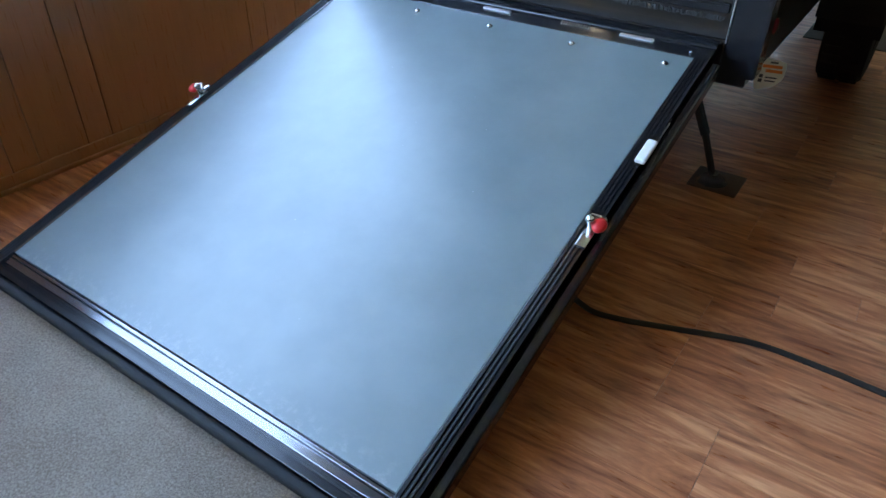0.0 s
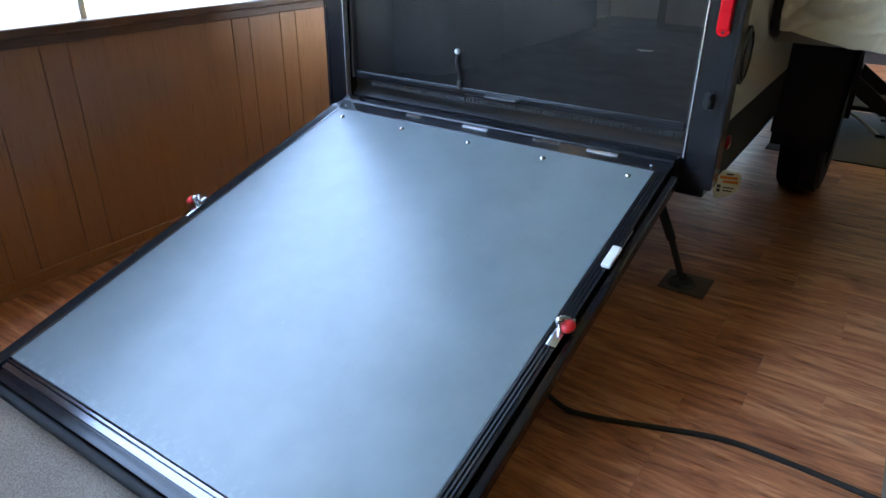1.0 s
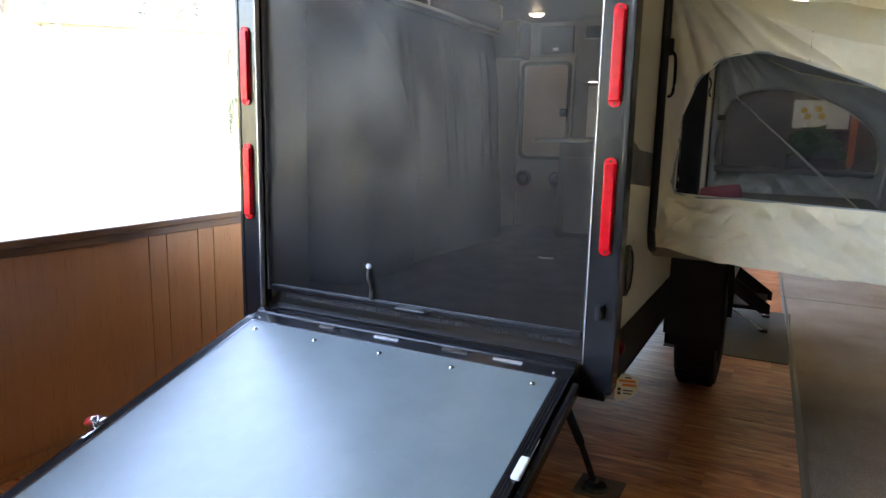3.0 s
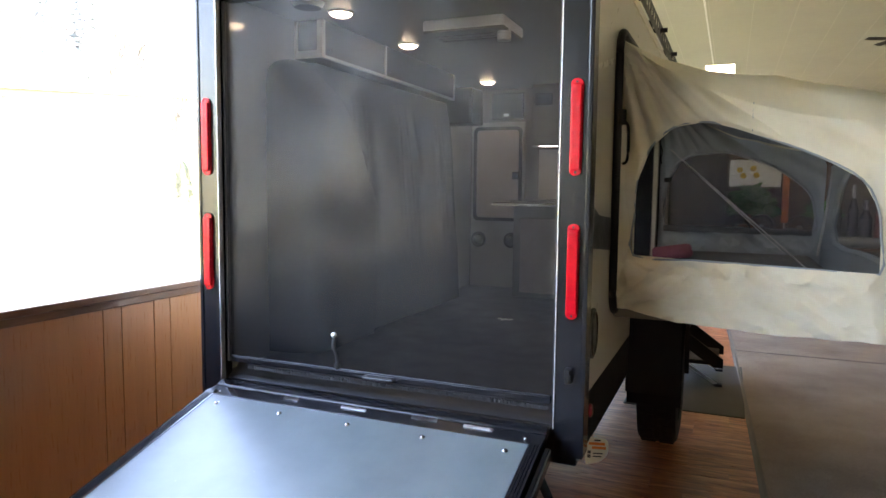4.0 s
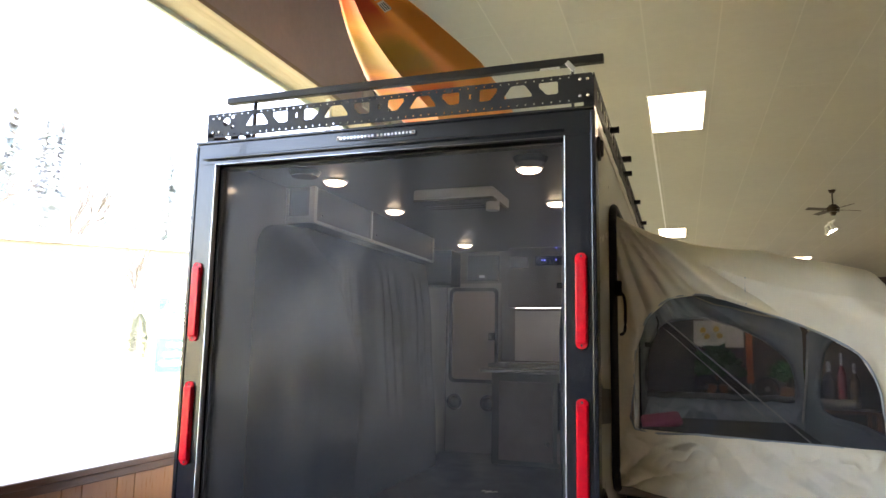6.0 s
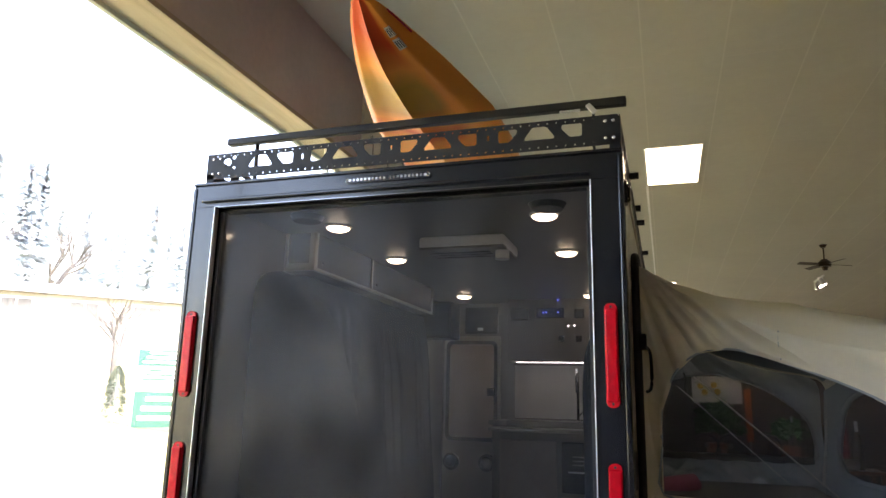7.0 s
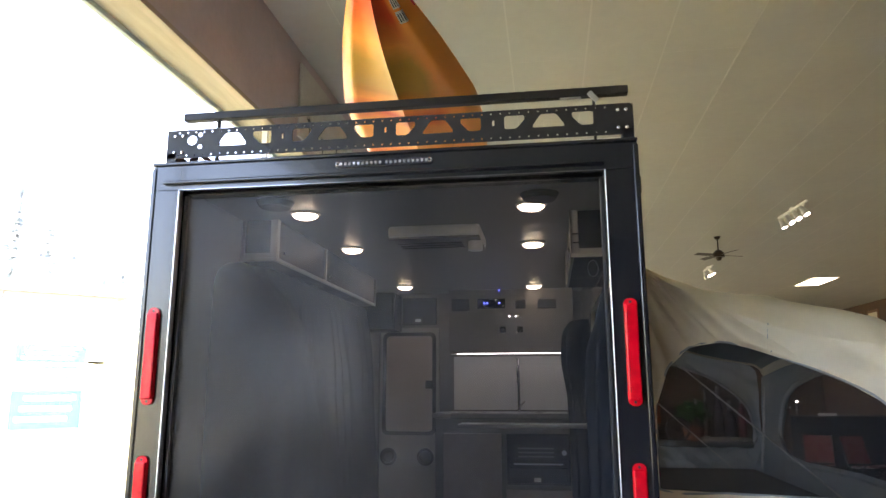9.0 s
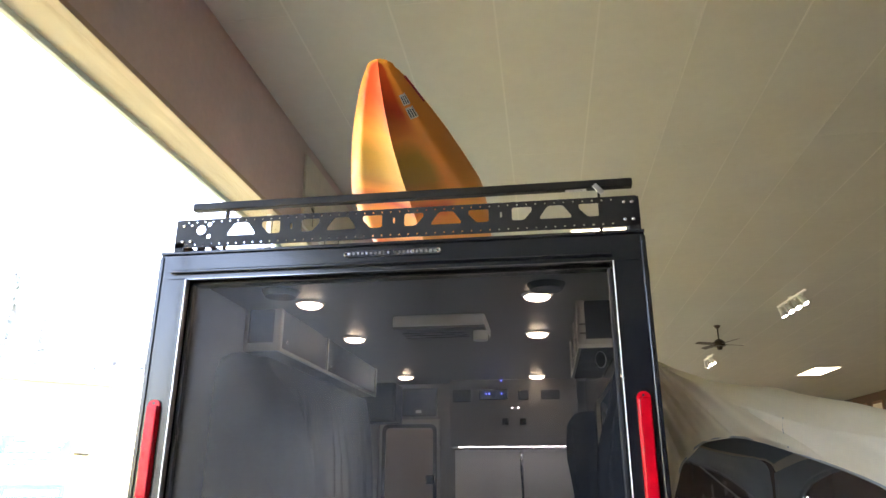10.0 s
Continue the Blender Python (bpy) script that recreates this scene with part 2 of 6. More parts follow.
def kayak_mat():
    """Mottled plastic: a red bow, a yellow belly and orange sides, blended softly. Yellow is lowered and orange raised
    to even out the window light.
    """
    m, nt, p = nodes_of("kayak_rotomoulded_plastic")
    v = coords(nt)
    sep = nt.nodes.new("ShaderNodeSeparateXYZ")
    nt.links.new(v, sep.inputs[0])
    n = noise_node(nt, v, 3.0, 3, 0.5)
    f = math_node(nt, "ADD", remap(nt, sep.outputs[1], 0.0, 1.0, -0.5, 1.4), math_node(nt, "MULTIPLY", math_node(nt, "SUBTRACT", n, 0.5), 0.12))
    f = math_node(nt, "SUBTRACT", f, remap(nt, sep.outputs[0], 0.0, 0.06, 0.0, 0.12))
    red, org, yel, gold = (0.72, 0.085, 0.02), (0.97, 0.36, 0.055), (0.56, 0.3, 0.035), (0.62, 0.27, 0.03)
    belly = ramp_node(nt, f, ((0.1, red), (0.2, org), (0.28, yel), (0.4, yel), (0.44, gold), (0.5, org), (0.58, red), (0.66, org), (0.85, org), (0.95, red)))
    band = nt.nodes.new("ShaderNodeAttribute")
    band.attribute_name = "girth"
    edge = remap(nt, math_node(nt, "ADD", band.outputs["Fac"], math_node(nt, "MULTIPLY", math_node(nt, "SUBTRACT", n, 0.5), 0.25)), 0.0, 1.0, 0.5, 0.72)
    mix = nt.nodes.new("ShaderNodeMix")
    mix.data_type = "RGBA"
    nt.links.new(edge, mix.inputs[0])
    nt.links.new(belly, mix.inputs[6])
    mix.inputs[7].default_value = (*org, 1)
    nt.links.new(mix.outputs[2], p.inputs["Base Color"])
    p.inputs["Roughness"].default_value = 0.42
    p.inputs["Specular IOR Level"].default_value = 0.2
    add_bump(nt, p, noise_node(nt, v, 180.0, 2), 0.05)
    return m


M_ANOD = mat("shiny_anodised_metal", (0.27, 0.27, 0.29), 0.16, 0.95, var=0.06, scale=4, bump=0, rvar=0.02, stretch=(1, 6, 6))
M_POLE = mat("grey_tent_pole", (0.42, 0.42, 0.43), 0.4, 0.3, var=0.05, bump=0)
# lighter grey for the side channel that looks lit
M_CHANNEL_LIT = mat("lit_grey_channel", (0.075, 0.077, 0.08), 0.4, var=0.1, bump=0.03)
M_BOARD, M_CARPET, M_KAYAK = ramp_board(), carpet_mat(), kayak_mat()

# ---- building helpers ----


def link(name, bm, material, parent=None, label="", smooth=False):
    me = bpy.data.meshes.new(name)
    bmesh.ops.recalc_face_normals(bm, faces=bm.faces)
    bm.to_mesh(me)
    bm.free()
    if smooth:
        me.shade_smooth()
        me.set_sharp_from_angle(angle=radians(35))
    for mm in material if isinstance(material, (list, tuple)) else [material]:
        me.materials.append(mm)
    ob = new(name, me)
    if parent:
        ob.parent = parent
        ob.matrix_parent_inverse = parent.matrix_basis.inverted() if parent.parent is None else Matrix.Identity(4)
    if label:
        tagged(ob, label)
    return ob


def part(name, bm, material, parent, label="", smooth=False):
    return link(name, bm, material, parent, label, smooth)


def thing(name, at, label, category, group="", kind=""):
    """An empty at the base of a thing; its parts are built in world places."""
    ob = new(name)
    ob.empty_display_size = 0.1
    ob.matrix_basis = Matrix.Translation(at)
    return tagged(ob, label, category, group, kind)


def box(bm, x0, x1, y0, y1, z0, z1, bev=0.0, seg=2):
    r = bmesh.ops.create_cube(bm, size=1.0)
    vs = r["verts"]
    bmesh.ops.transform(bm, matrix=Matrix.LocRotScale(((x0 + x1) / 2, (y0 + y1) / 2, (z0 + z1) / 2), None, (x1 - x0, y1 - y0, z1 - z0)), verts=vs)
    if bev:
        es = list({e for v in vs for e in v.link_edges})
        bmesh.ops.bevel(bm, geom=es, offset=bev, segments=seg, profile=0.5, affect="EDGES")
    return bm


def boxed(x0, x1, y0, y1, z0, z1, bev=0.0, seg=2):
    return box(bmesh.new(), x0, x1, y0, y1, z0, z1, bev, seg)


def cyl(bm, a, b, r, seg=16, r2=None):
    a, b = Vector(a), Vector(b)
    d = b - a
    m = Matrix.Translation((a + b) / 2) @ d.to_track_quat("Z", "Y").to_matrix().to_4x4()
    bmesh.ops.create_cone(bm, cap_ends=True, segments=seg, radius1=r, radius2=r if r2 is None else r2, depth=d.length, matrix=m)
    return bm


def cyled(a, b, r, seg=16, r2=None):
    return cyl(bmesh.new(), a, b, r, seg, r2)


def ball(bm, c, r, sx=1, sy=1, sz=1, seg=12):
    bmesh.ops.create_uvsphere(bm, u_segments=seg, v_segments=max(6, seg // 2), radius=1, matrix=Matrix.LocRotScale(c, None, (r * sx, r * sy, r * sz)))
    return bm


def sweep(bm, pts, r, seg=10, closed=False):
    """A round tube along a line of points."""
    pts = [Vector(p) for p in pts]
    n, rings = len(pts), []
    up = Vector((0, 0, 1))
    for i, p in enumerate(pts):
        q = pts[(i + 1) % n] if closed or i + 1 < n else p
        o = pts[i - 1] if closed or i > 0 else p
        d = (q - o).normalized()
        s = d.cross(up)
        s = s.normalized() if s.length > 0.05 else d.cross(Vector((1, 0, 0))).normalized()
        u = s.cross(d)
        rings.append([bm.verts.new(p + r * (math.cos(a) * s + math.sin(a) * u)) for a in (math.tau * k / seg for k in range(seg))])
    for i in range(n if closed else n - 1):
        a, b = rings[i], rings[(i + 1) % n]
        off = 0
        if closed and i == n - 1:
            off = min(range(seg), key=lambda k: (a[0].co - b[k].co).length)
        for k in range(seg):
            bm.faces.new((a[k], a[(k + 1) % seg], b[(k + 1 + off) % seg], b[(k + off) % seg]))
    if not closed:
        bm.faces.new(rings[0][::-1])
        bm.faces.new(rings[-1])
    return bm


def smooth_line(pts, steps=8):
    """A Catmull-Rom line through the points."""
    pts = [Vector(p) for p in pts]
    out = []
    for i in range(len(pts) - 1):
        p0, p1, p2, p3 = pts[max(0, i - 1)], pts[i], pts[i + 1], pts[min(len(pts) - 1, i + 2)]
        for k in range(steps):
            t = k / steps
            out.append(0.5 * (2 * p1 + (p2 - p0) * t + (2 * p0 - 5 * p1 + 4 * p2 - p3) * t * t + (3 * p1 - p0 - 3 * p2 + p3) * t ** 3))
    return out + [pts[-1]]


def plate(outline, holes, to3, thick):
    """A sheet with holes: 2D outlines, a map to 3D, and the thickness vector."""
    bm = bmesh.new()
    es = []
    for loop in (outline, *holes):
        vs = [bm.verts.new(to3(*p)) for p in loop]
        es += [bm.edges.new((vs[i], vs[(i + 1) % len(vs)])) for i in range(len(vs))]
    bmesh.ops.triangle_fill(bm, use_beauty=True, use_dissolve=False, edges=es)
    r = bmesh.ops.extrude_face_region(bm, geom=bm.faces[:])
    bmesh.ops.translate(bm, vec=thick, verts=[v for v in r["geom"] if isinstance(v, bmesh.types.BMVert)])
    return bm


def rounded(x0, x1, y0, y1, r, seg=5):
    pts = []
    for cx, cy, a0 in ((x1 - r, y1 - r, 0), (x0 + r, y1 - r, 90), (x0 + r, y0 + r, 180), (x1 - r, y0 + r, 270)):
        for k in range(seg + 1):
            a = radians(a0 + 90 * k / seg)
            pts.append((cx + r * math.cos(a), cy + r * math.sin(a)))
    return pts


def round_poly(pts, r, seg=3):
    """A polygon with its corners rounded."""
    out = []
    n = len(pts)
    for i in range(n):
        p, a, b = Vector(pts[i]), Vector(pts[i - 1]), Vector(pts[(i + 1) % n])
        u, v = (a - p), (b - p)
        d = min(r, u.length * 0.4, v.length * 0.4)
        s, e = p + u.normalized() * d, p + v.normalized() * d
        for k in range(seg + 1):
            t = k / seg
            out.append(tuple((1 - t) ** 2 * s + 2 * t * (1 - t) * p + t * t * e))
    return out


def disc_pts(cx, cy, r, seg=8):
    return [(cx + r * math.cos(math.tau * k / seg), cy + r * math.sin(math.tau * k / seg)) for k in range(seg)]


def grid_sheet(nu, nv, fn, close_u=False):
    """A sheet from a function of two numbers between 0 and 1."""
    bm = bmesh.new()
    vs = [[bm.verts.new(fn(i / nu, j / nv)) for j in range(nv + 1)] for i in range(nu if close_u else nu + 1)]
    for i in range(nu):
        for j in range(nv):
            k = (i + 1) % nu if close_u else i + 1
            bm.faces.new((vs[i][j], vs[k][j], vs[k][j + 1], vs[i][j + 1]))
    return bm


def thicken(bm, t):
    bmesh.ops.recalc_face_normals(bm, faces=bm.faces)
    bmesh.ops.solidify(bm, geom=bm.faces[:], thickness=t)
    return bm


def lerp_table(table, x):
    """The value at x in rows of (x, value)."""
    if x <= table[0][0]:
        return table[0][1]
    for (a, va), (b, vb) in zip(table, table[1:]):
        if x <= b:
            t = (x - a) / (b - a)
            return va + (vb - va) * t
    return table[-1][1]


# ---- the showroom ----
WX, CEIL, FARY, FARX, BACKY = -1.545, 5.06, 31.0, 13.0, -12.0
SILLZ, HEADZ = 1.165, 4.09
# where the window stops, out of view; chosen to balance the daylight
WINY0 = -9.0

def at_slope(x):
    return -0.25 + 0.17 * max(0, -2.8 - x)


def ground_at(x, y):
    return (x, y, at_slope(x) if x > -70 else at_slope(-70) + 0.02 * (-70 - x))


ground = link("ground", grid_sheet(120, 60, lambda u, v: ground_at(240 * (2 * u - 1) * abs(2 * u - 1), 260 * (2 * v - 1) * abs(2 * v - 1))),
              mat("pale_lawn", (0.27, 0.25, 0.12), 0.95, var=0.35, scale=0.35, bump=0.5, bscale=12), smooth=True)
tagged(ground, "pale dry lawn rising gently away from the building", "ground", kind="structure")

floor = tagged(link("floor", boxed(WX - 0.2, FARX + 0.2, BACKY - 0.2, FARY + 0.2, -0.12, -0.012), M_SUB), "dark floor underlay beneath planks and carpet", "floor", kind="structure")


def carpet():
    edge = [(1.965, -2.16), (1.955, 0.3), (1.86, 2.9), (1.70, 6.6), (1.35, 15.0), (1.2, FARY)]
    outline = [(WX, BACKY), (FARX, BACKY), (FARX, FARY)] + edge[::-1] + [(WX, -2.16)]
    bm = plate(outline, [], lambda x, y: (x, y, -0.012), (0, 0, 0.02))
    return tagged(link("carpet", bm, M_CARPET), "grey-brown short pile carpet", "carpet", kind="structure")


carpet()
tagged(link("carpet_seam", boxed(1.735, FARX, 5.232, 5.245, 0.007, 0.011, 0.001), mat("carpet_seam_tape", (0.07, 0.06, 0.05), 0.9)), "thin dark seam between two carpet lengths", "trim", kind="structure")
strip = bmesh.new()
for (x0, y0), (x1, y1) in zip(((1.965, -2.16), (1.955, 0.3), (1.86, 2.9), (1.70, 6.6)), ((1.955, 0.3), (1.86, 2.9), (1.70, 6.6), (1.35, 15.0))):
    vs = [strip.verts.new(p) for p in ((x0 - 0.022, y0, 0.003), (x1 - 0.022, y1, 0.003), (x1, y1, 0.014), (x0, y0, 0.014), (x0 + 0.02, y0, 0.009), (x1 + 0.02, y1, 0.009))]
    strip.faces.new(vs[:4])
    strip.faces.new((vs[3], vs[2], vs[5], vs[4]))
tagged(link("trim", strip, mat("carpet_edge_strip", (0.16, 0.13, 0.1), 0.5, var=0.1)), "narrow brown edging strip between planks and carpet", "trim", kind="structure")

wall_west = tagged(link("wall_west", boxed(WX - 0.2, WX - 0.014, BACKY, FARY, -0.12, SILLZ - 0.03), M_GROOVE), "low wall clad in brown wood-grain panelling", "wall", kind="structure")
sill = boxed(WX - 0.2, WX + 0.035, BACKY, FARY, SILLZ - 0.03, SILLZ + 0.012, 0.008)
box(sill, WX, WX + 0.016, BACKY, FARY, SILLZ - 0.075, SILLZ - 0.03, 0.005)
tagged(link("window_sill", sill, M_SILL), "brown varnished wooden window sill", "window sill", kind="structure")
# unseen wall added south of the window to hold back daylight
tagged(link("wall_west_end", boxed(WX - 0.2, WX, BACKY, WINY0 - 0.023, SILLZ + 0.012, HEADZ - 0.001), M_BROWN), "unseen brown wall, added to limit the window's daylight", "wall", kind="structure")
base = boxed(WX, WX + 0.014, BACKY, FARY, 0.0, 0.075, 0.004)
box(base, WX + 0.014, WX + 0.032, BACKY, FARY, 0.0, 0.022, 0.006)
tagged(link("baseboard", base, M_PANEL), "brown wooden baseboard with shoe moulding", "baseboard", kind="structure")
head = boxed(WX - 0.27, WX, BACKY, FARY, HEADZ, HEADZ + 0.04, 0.004)
tagged(link("header_board", head, M_HEADWOOD), "light raw wooden board lining the window head", "trim", kind="structure")
tagged(link("wall_west_upper", boxed(WX - 0.27, WX - 0.003, BACKY, FARY, HEADZ + 0.04, CEIL), M_BROWN), "brown painted wall above the window", "wall", kind="structure")
tagged(link("window_head_frame", boxed(WX - 0.31, WX - 0.272, BACKY, FARY, HEADZ - 0.03, HEADZ + 0.05, 0.005), mat("pale_green_frame", (0.45, 0.5, 0.46), 0.4)), "pale green-grey metal window head frame", "window frame", kind="structure")
tagged(link("wall_north", boxed(WX - 0.27, FARX + 0.2, FARY, FARY + 0.2, 0, CEIL), M_WALLFAR), "dark brown panelled end wall of the showroom", "wall", kind="structure")
tagged(link("wall_east", boxed(FARX, FARX + 0.2, BACKY, FARY, 0, CEIL), M_WALLFAR), "dark brown panelled side wall of the showroom", "wall", kind="structure")

tagged(link("wall_south", boxed(WX - 0.27, FARX + 0.2, BACKY - 0.2, BACKY, 0, CEIL), M_WALLFAR), "dark brown panelled back wall of the showroom", "wall", kind="structure")

ceiling = bmesh.new()
box(ceiling, WX - 0.27, FARX + 0.2, BACKY - 0.2, FARY + 0.2, CEIL + 0.006, CEIL + 0.2)
tagged(link("ceiling", ceiling, M_CEIL), "cream ceiling boards with narrow joint strips", "ceiling", kind="structure")
seams = bmesh.new()
SEAM0, SEAMW = -1.03, 0.727
for k in range(20):
    x = SEAM0 + k * SEAMW
    box(seams, x - 0.007, x + 0.007, BACKY, FARY, CEIL + 0.0035, CEIL + 0.0075)
for k in range(20):
    x = SEAM0 + (k - 0.5) * SEAMW
    for j in range(6):
        y = 1.05 + 4.88 * (j - 1) + (2.44 if k % 2 else 0)
        box(seams, max(WX, x - SEAMW / 2 + 0.01), x + SEAMW / 2 - 0.01, y - 0.002, y + 0.002, CEIL + 0.0045, CEIL + 0.0075)
tagged(link("ceiling_trim", seams, M_SEAM), "pale joint strips between ceiling boards", "trim", kind="structure")

cable_duct = tagged(link("cable_duct", boxed(1.07, 1.105, 7.4, 16.1, CEIL - 0.003, CEIL + 0.005), mat("white_duct_plastic", (0.9, 0.9, 0.88), 0.4)), "narrow white cable duct between the ceiling panels", "cable duct", kind="structure")

window_1 = thing("window_1", (WX - 0.15, -2.0, SILLZ), "large showroom window with narrow metal mullions, whitened for glare", "window", kind="structure")
MULL = (WINY0, -6.4, -3.6, -1.1, 2.35, 5.8, 9.3, 12.8, 16.3, 19.8)
# pale grey mullions whitened: the window's glare is put into their colour
for y in MULL:
    part("mullion", boxed(WX - 0.085, WX - 0.035, y - 0.017, y + 0.017, SILLZ, HEADZ, 0.006), mat("glare_white_mullion", (0.85, 0.83, 0.8), 0.4) if "glare_white_mullion" not in MATS else MATS["glare_white_mullion"], window_1)
for y0, y1 in zip(MULL, MULL[1:]):
    g = part("pane", boxed(WX - 0.064, WX - 0.058, y0 + 0.02, y1 - 0.02, SILLZ + 0.01, HEADZ - 0.002), M_GLASS, window_1)
    g.visible_shadow = False

# ---- ceiling lights and fans ----


def panel_light(x, y, w=0.69, d=1.56):
    t = thing("ceiling_light", (x, y, CEIL), "flat rectangular fluorescent ceiling panel, switched on", "ceiling light", "ceiling panel lights")
    fr = bmesh.new()
    for x0, x1, y0, y1 in ((x - w / 2 - 0.02, x + w / 2 + 0.02, y - d / 2 - 0.02, y - d / 2), (x - w / 2 - 0.02, x + w / 2 + 0.02, y + d / 2, y + d / 2 + 0.02), (x - w / 2 - 0.02, x - w / 2, y - d / 2, y + d / 2), (x + w / 2, x + w / 2 + 0.02, y - d / 2, y + d / 2)):
        box(fr, x0, x1, y0, y1, CEIL - 0.008, CEIL + 0.004)
    part("frame", fr, M_WHITE, t)
    part("diffuser", boxed(x - w / 2, x + w / 2, y - d / 2, y + d / 2, CEIL - 0.006, CEIL + 0.003), M_PANELGLOW, t, "glowing milky diffuser")
    return t


# the first panel is unseen, added to light the tent front and floor
for px, py in ((5.6, -6.6), (1.45, 6.55), (1.25, 17.0), (8.9, 19.4), (12.0, 15.5), (5.4, 24.0)):
    panel_light(px, py)


def ceiling_fan(x, y, turn):
    t = thing("ceiling_fan", (x, y, CEIL), "dark bronze ceiling fan with wooden blades at rest", "ceiling fan", "ceiling fans")
    part("canopy", cyled((x, y, CEIL), (x, y, CEIL - 0.06), 0.075, 20, 0.04), M_FANMETAL, t)
    part("rod", cyled((x, y, CEIL - 0.05), (x, y, CEIL - 0.33), 0.014, 10), M_FANMETAL, t)
    mo = cyled((x, y, CEIL - 0.3), (x, y, CEIL - 0.36), 0.06, 20, 0.12)
    cyl(mo, (x, y, CEIL - 0.36), (x, y, CEIL - 0.45), 0.12, 20)
    cyl(mo, (x, y, CEIL - 0.45), (x, y, CEIL - 0.52), 0.07, 20, 0.04)
    part("motor", mo, M_FANMETAL, t, smooth=True)
    for k in range(4):
        a = radians(turn + 90 * k)
        bm = boxed(0.16, 0.56, -0.06, 0.06, -0.004, 0.004, 0.003)
        box(bm, 0.09, 0.2, -0.02, 0.02, -0.008, 0.002)
        bmesh.ops.transform(bm, matrix=Matrix.Translation((x, y, CEIL - 0.4)) @ Matrix.Rotation(a, 4, "Z") @ Matrix.Rotation(radians(12), 4, "X"), verts=bm.verts)
        part("blade", bm, M_FANMETAL, t)
    return t


ceiling_fan(4.36, 12.2, 24)


def track_spots(x, y, z, turn, aims):
    """A short ceiling track with hanging spot heads; aims: where each head points."""
    n = len(aims)
    t = thing("track_light", (x, y, CEIL), "white track light with tilted spot heads, lit", "track light", "track lights")
    m = Matrix.Translation((x, y, 0)) @ Matrix.Rotation(radians(turn), 4, "Z")
    bm = boxed(-0.155 * n, 0.155 * n, -0.022, 0.022, z, z + 0.03, 0.004)
    box(bm, -0.05, 0.05, -0.03, 0.03, z + 0.03, CEIL)
    bmesh.ops.transform(bm, matrix=m, verts=bm.verts)
    part("track", bm, M_WHITE, t)
    for k, aim in enumerate(aims):
        u = 0.31 * (k - (n - 1) / 2)
        c = Vector((u, 0, z - 0.12))
        d = Matrix.Rotation(radians(-turn), 3, "Z") @ Vector(aim).normalized()
        hd = cyled(c - d * 0.07, c + d * 0.03, 0.042, 18, 0.05)
        cyl(hd, c + d * 0.03, c + d * 0.09, 0.056, 18, 0.062)
        cyl(hd, c - d * 0.095, c - d * 0.07, 0.028, 14, 0.042)
        bmesh.ops.transform(hd, matrix=m, verts=hd.verts)
        h = part("spot_head", hd, M_SPOTHEAD, t, smooth=True)
        yk = boxed(u - 0.022, u + 0.022, -0.022, 0.022, z - 0.03, z, 0.004)
        cyl(yk, (u, 0, z - 0.03), c, 0.013, 10)
        bmesh.ops.transform(yk, matrix=m, verts=yk.verts)
        part("yoke", yk, M_WHITE, h)
        bl = cyled(c + d * 0.088, c + d * 0.096, 0.047, 18)
        bmesh.ops.transform(bl, matrix=m, verts=bl.verts)
        part("bulb", bl, M_SPOT, h, "glowing bulb face")
    return t


M_SPOTHEAD = mat("pale_spot_housing", (0.5, 0.5, 0.48), 0.4, 0.3, var=0.08, bump=0)
track_spots(5.1, 9.83, CEIL - 0.06, 93, ((0.4, -0.35, -0.85), (0.3, -0.45, -0.85), (0.3, -0.5, -0.82), (0.3, -0.12, -0.95)))
track_spots(5.0, 16.05, CEIL - 0.06, 92, ((0.45, -0.2, -0.85), (0.3, -0.5, -0.82), (0.25, 0.3, -0.9)))

# ---- hanging board by the brown wall ----
sb = thing("hung_picture", (WX + 0.03, 3.5, 4.3), "pale picture board with grey palms, hung high on the wall", "picture")
part("board", boxed(WX, WX + 0.025, 2.9, 4.6, 4.2, 4.93, 0.004), mat("pale_picture_board", (0.6, 0.58, 0.5), 0.7, var=0.12, scale=3), sb)
for k, (py, pz) in enumerate(((3.15, 4.42), (3.55, 4.36), (4.0, 4.45))):
    bm = bmesh.new()
    cyl(bm, (WX + 0.027, py, pz - 0.15), (WX + 0.027, py, pz), 0.006, 6)
    for j in range(7):
        a = radians(20 + 23 * j)
        cyl(bm, (WX + 0.027, py, pz), (WX + 0.027, py + 0.1 * math.cos(a), pz + 0.07 * math.sin(a)), 0.006, 5, 0.001)
    part("palm_motif", bm, M_STRIPE, sb)

# ---- the ramp ----
RY0, RZ0, RSL = -0.155, 0.662, 0.2925
RA = math.atan(RSL)


def on_ramp(bm):
    """From the ramp's own frame (x across, y down the ramp, z up from the board) into the world."""
    m = Matrix.Translation((0, RY0, RZ0)) @ Matrix.Rotation(RA, 4, "X") @ Matrix.Diagonal((1, -1, 1, 1))
    bmesh.ops.transform(bm, matrix=m, verts=bm.verts)
    return bm


RL = 1.985
ramp = thing("ramp_door", (0, -2.1, 0.02), "lowered rear ramp door with blue-grey board and black metal frame", "ramp door")
part("board", on_ramp(boxed(-0.885, 0.885, 0.0, RL, -0.03, 0.0, 0.002)), M_BOARD, ramp, "blue-grey coated ramp board with a soft sheen")
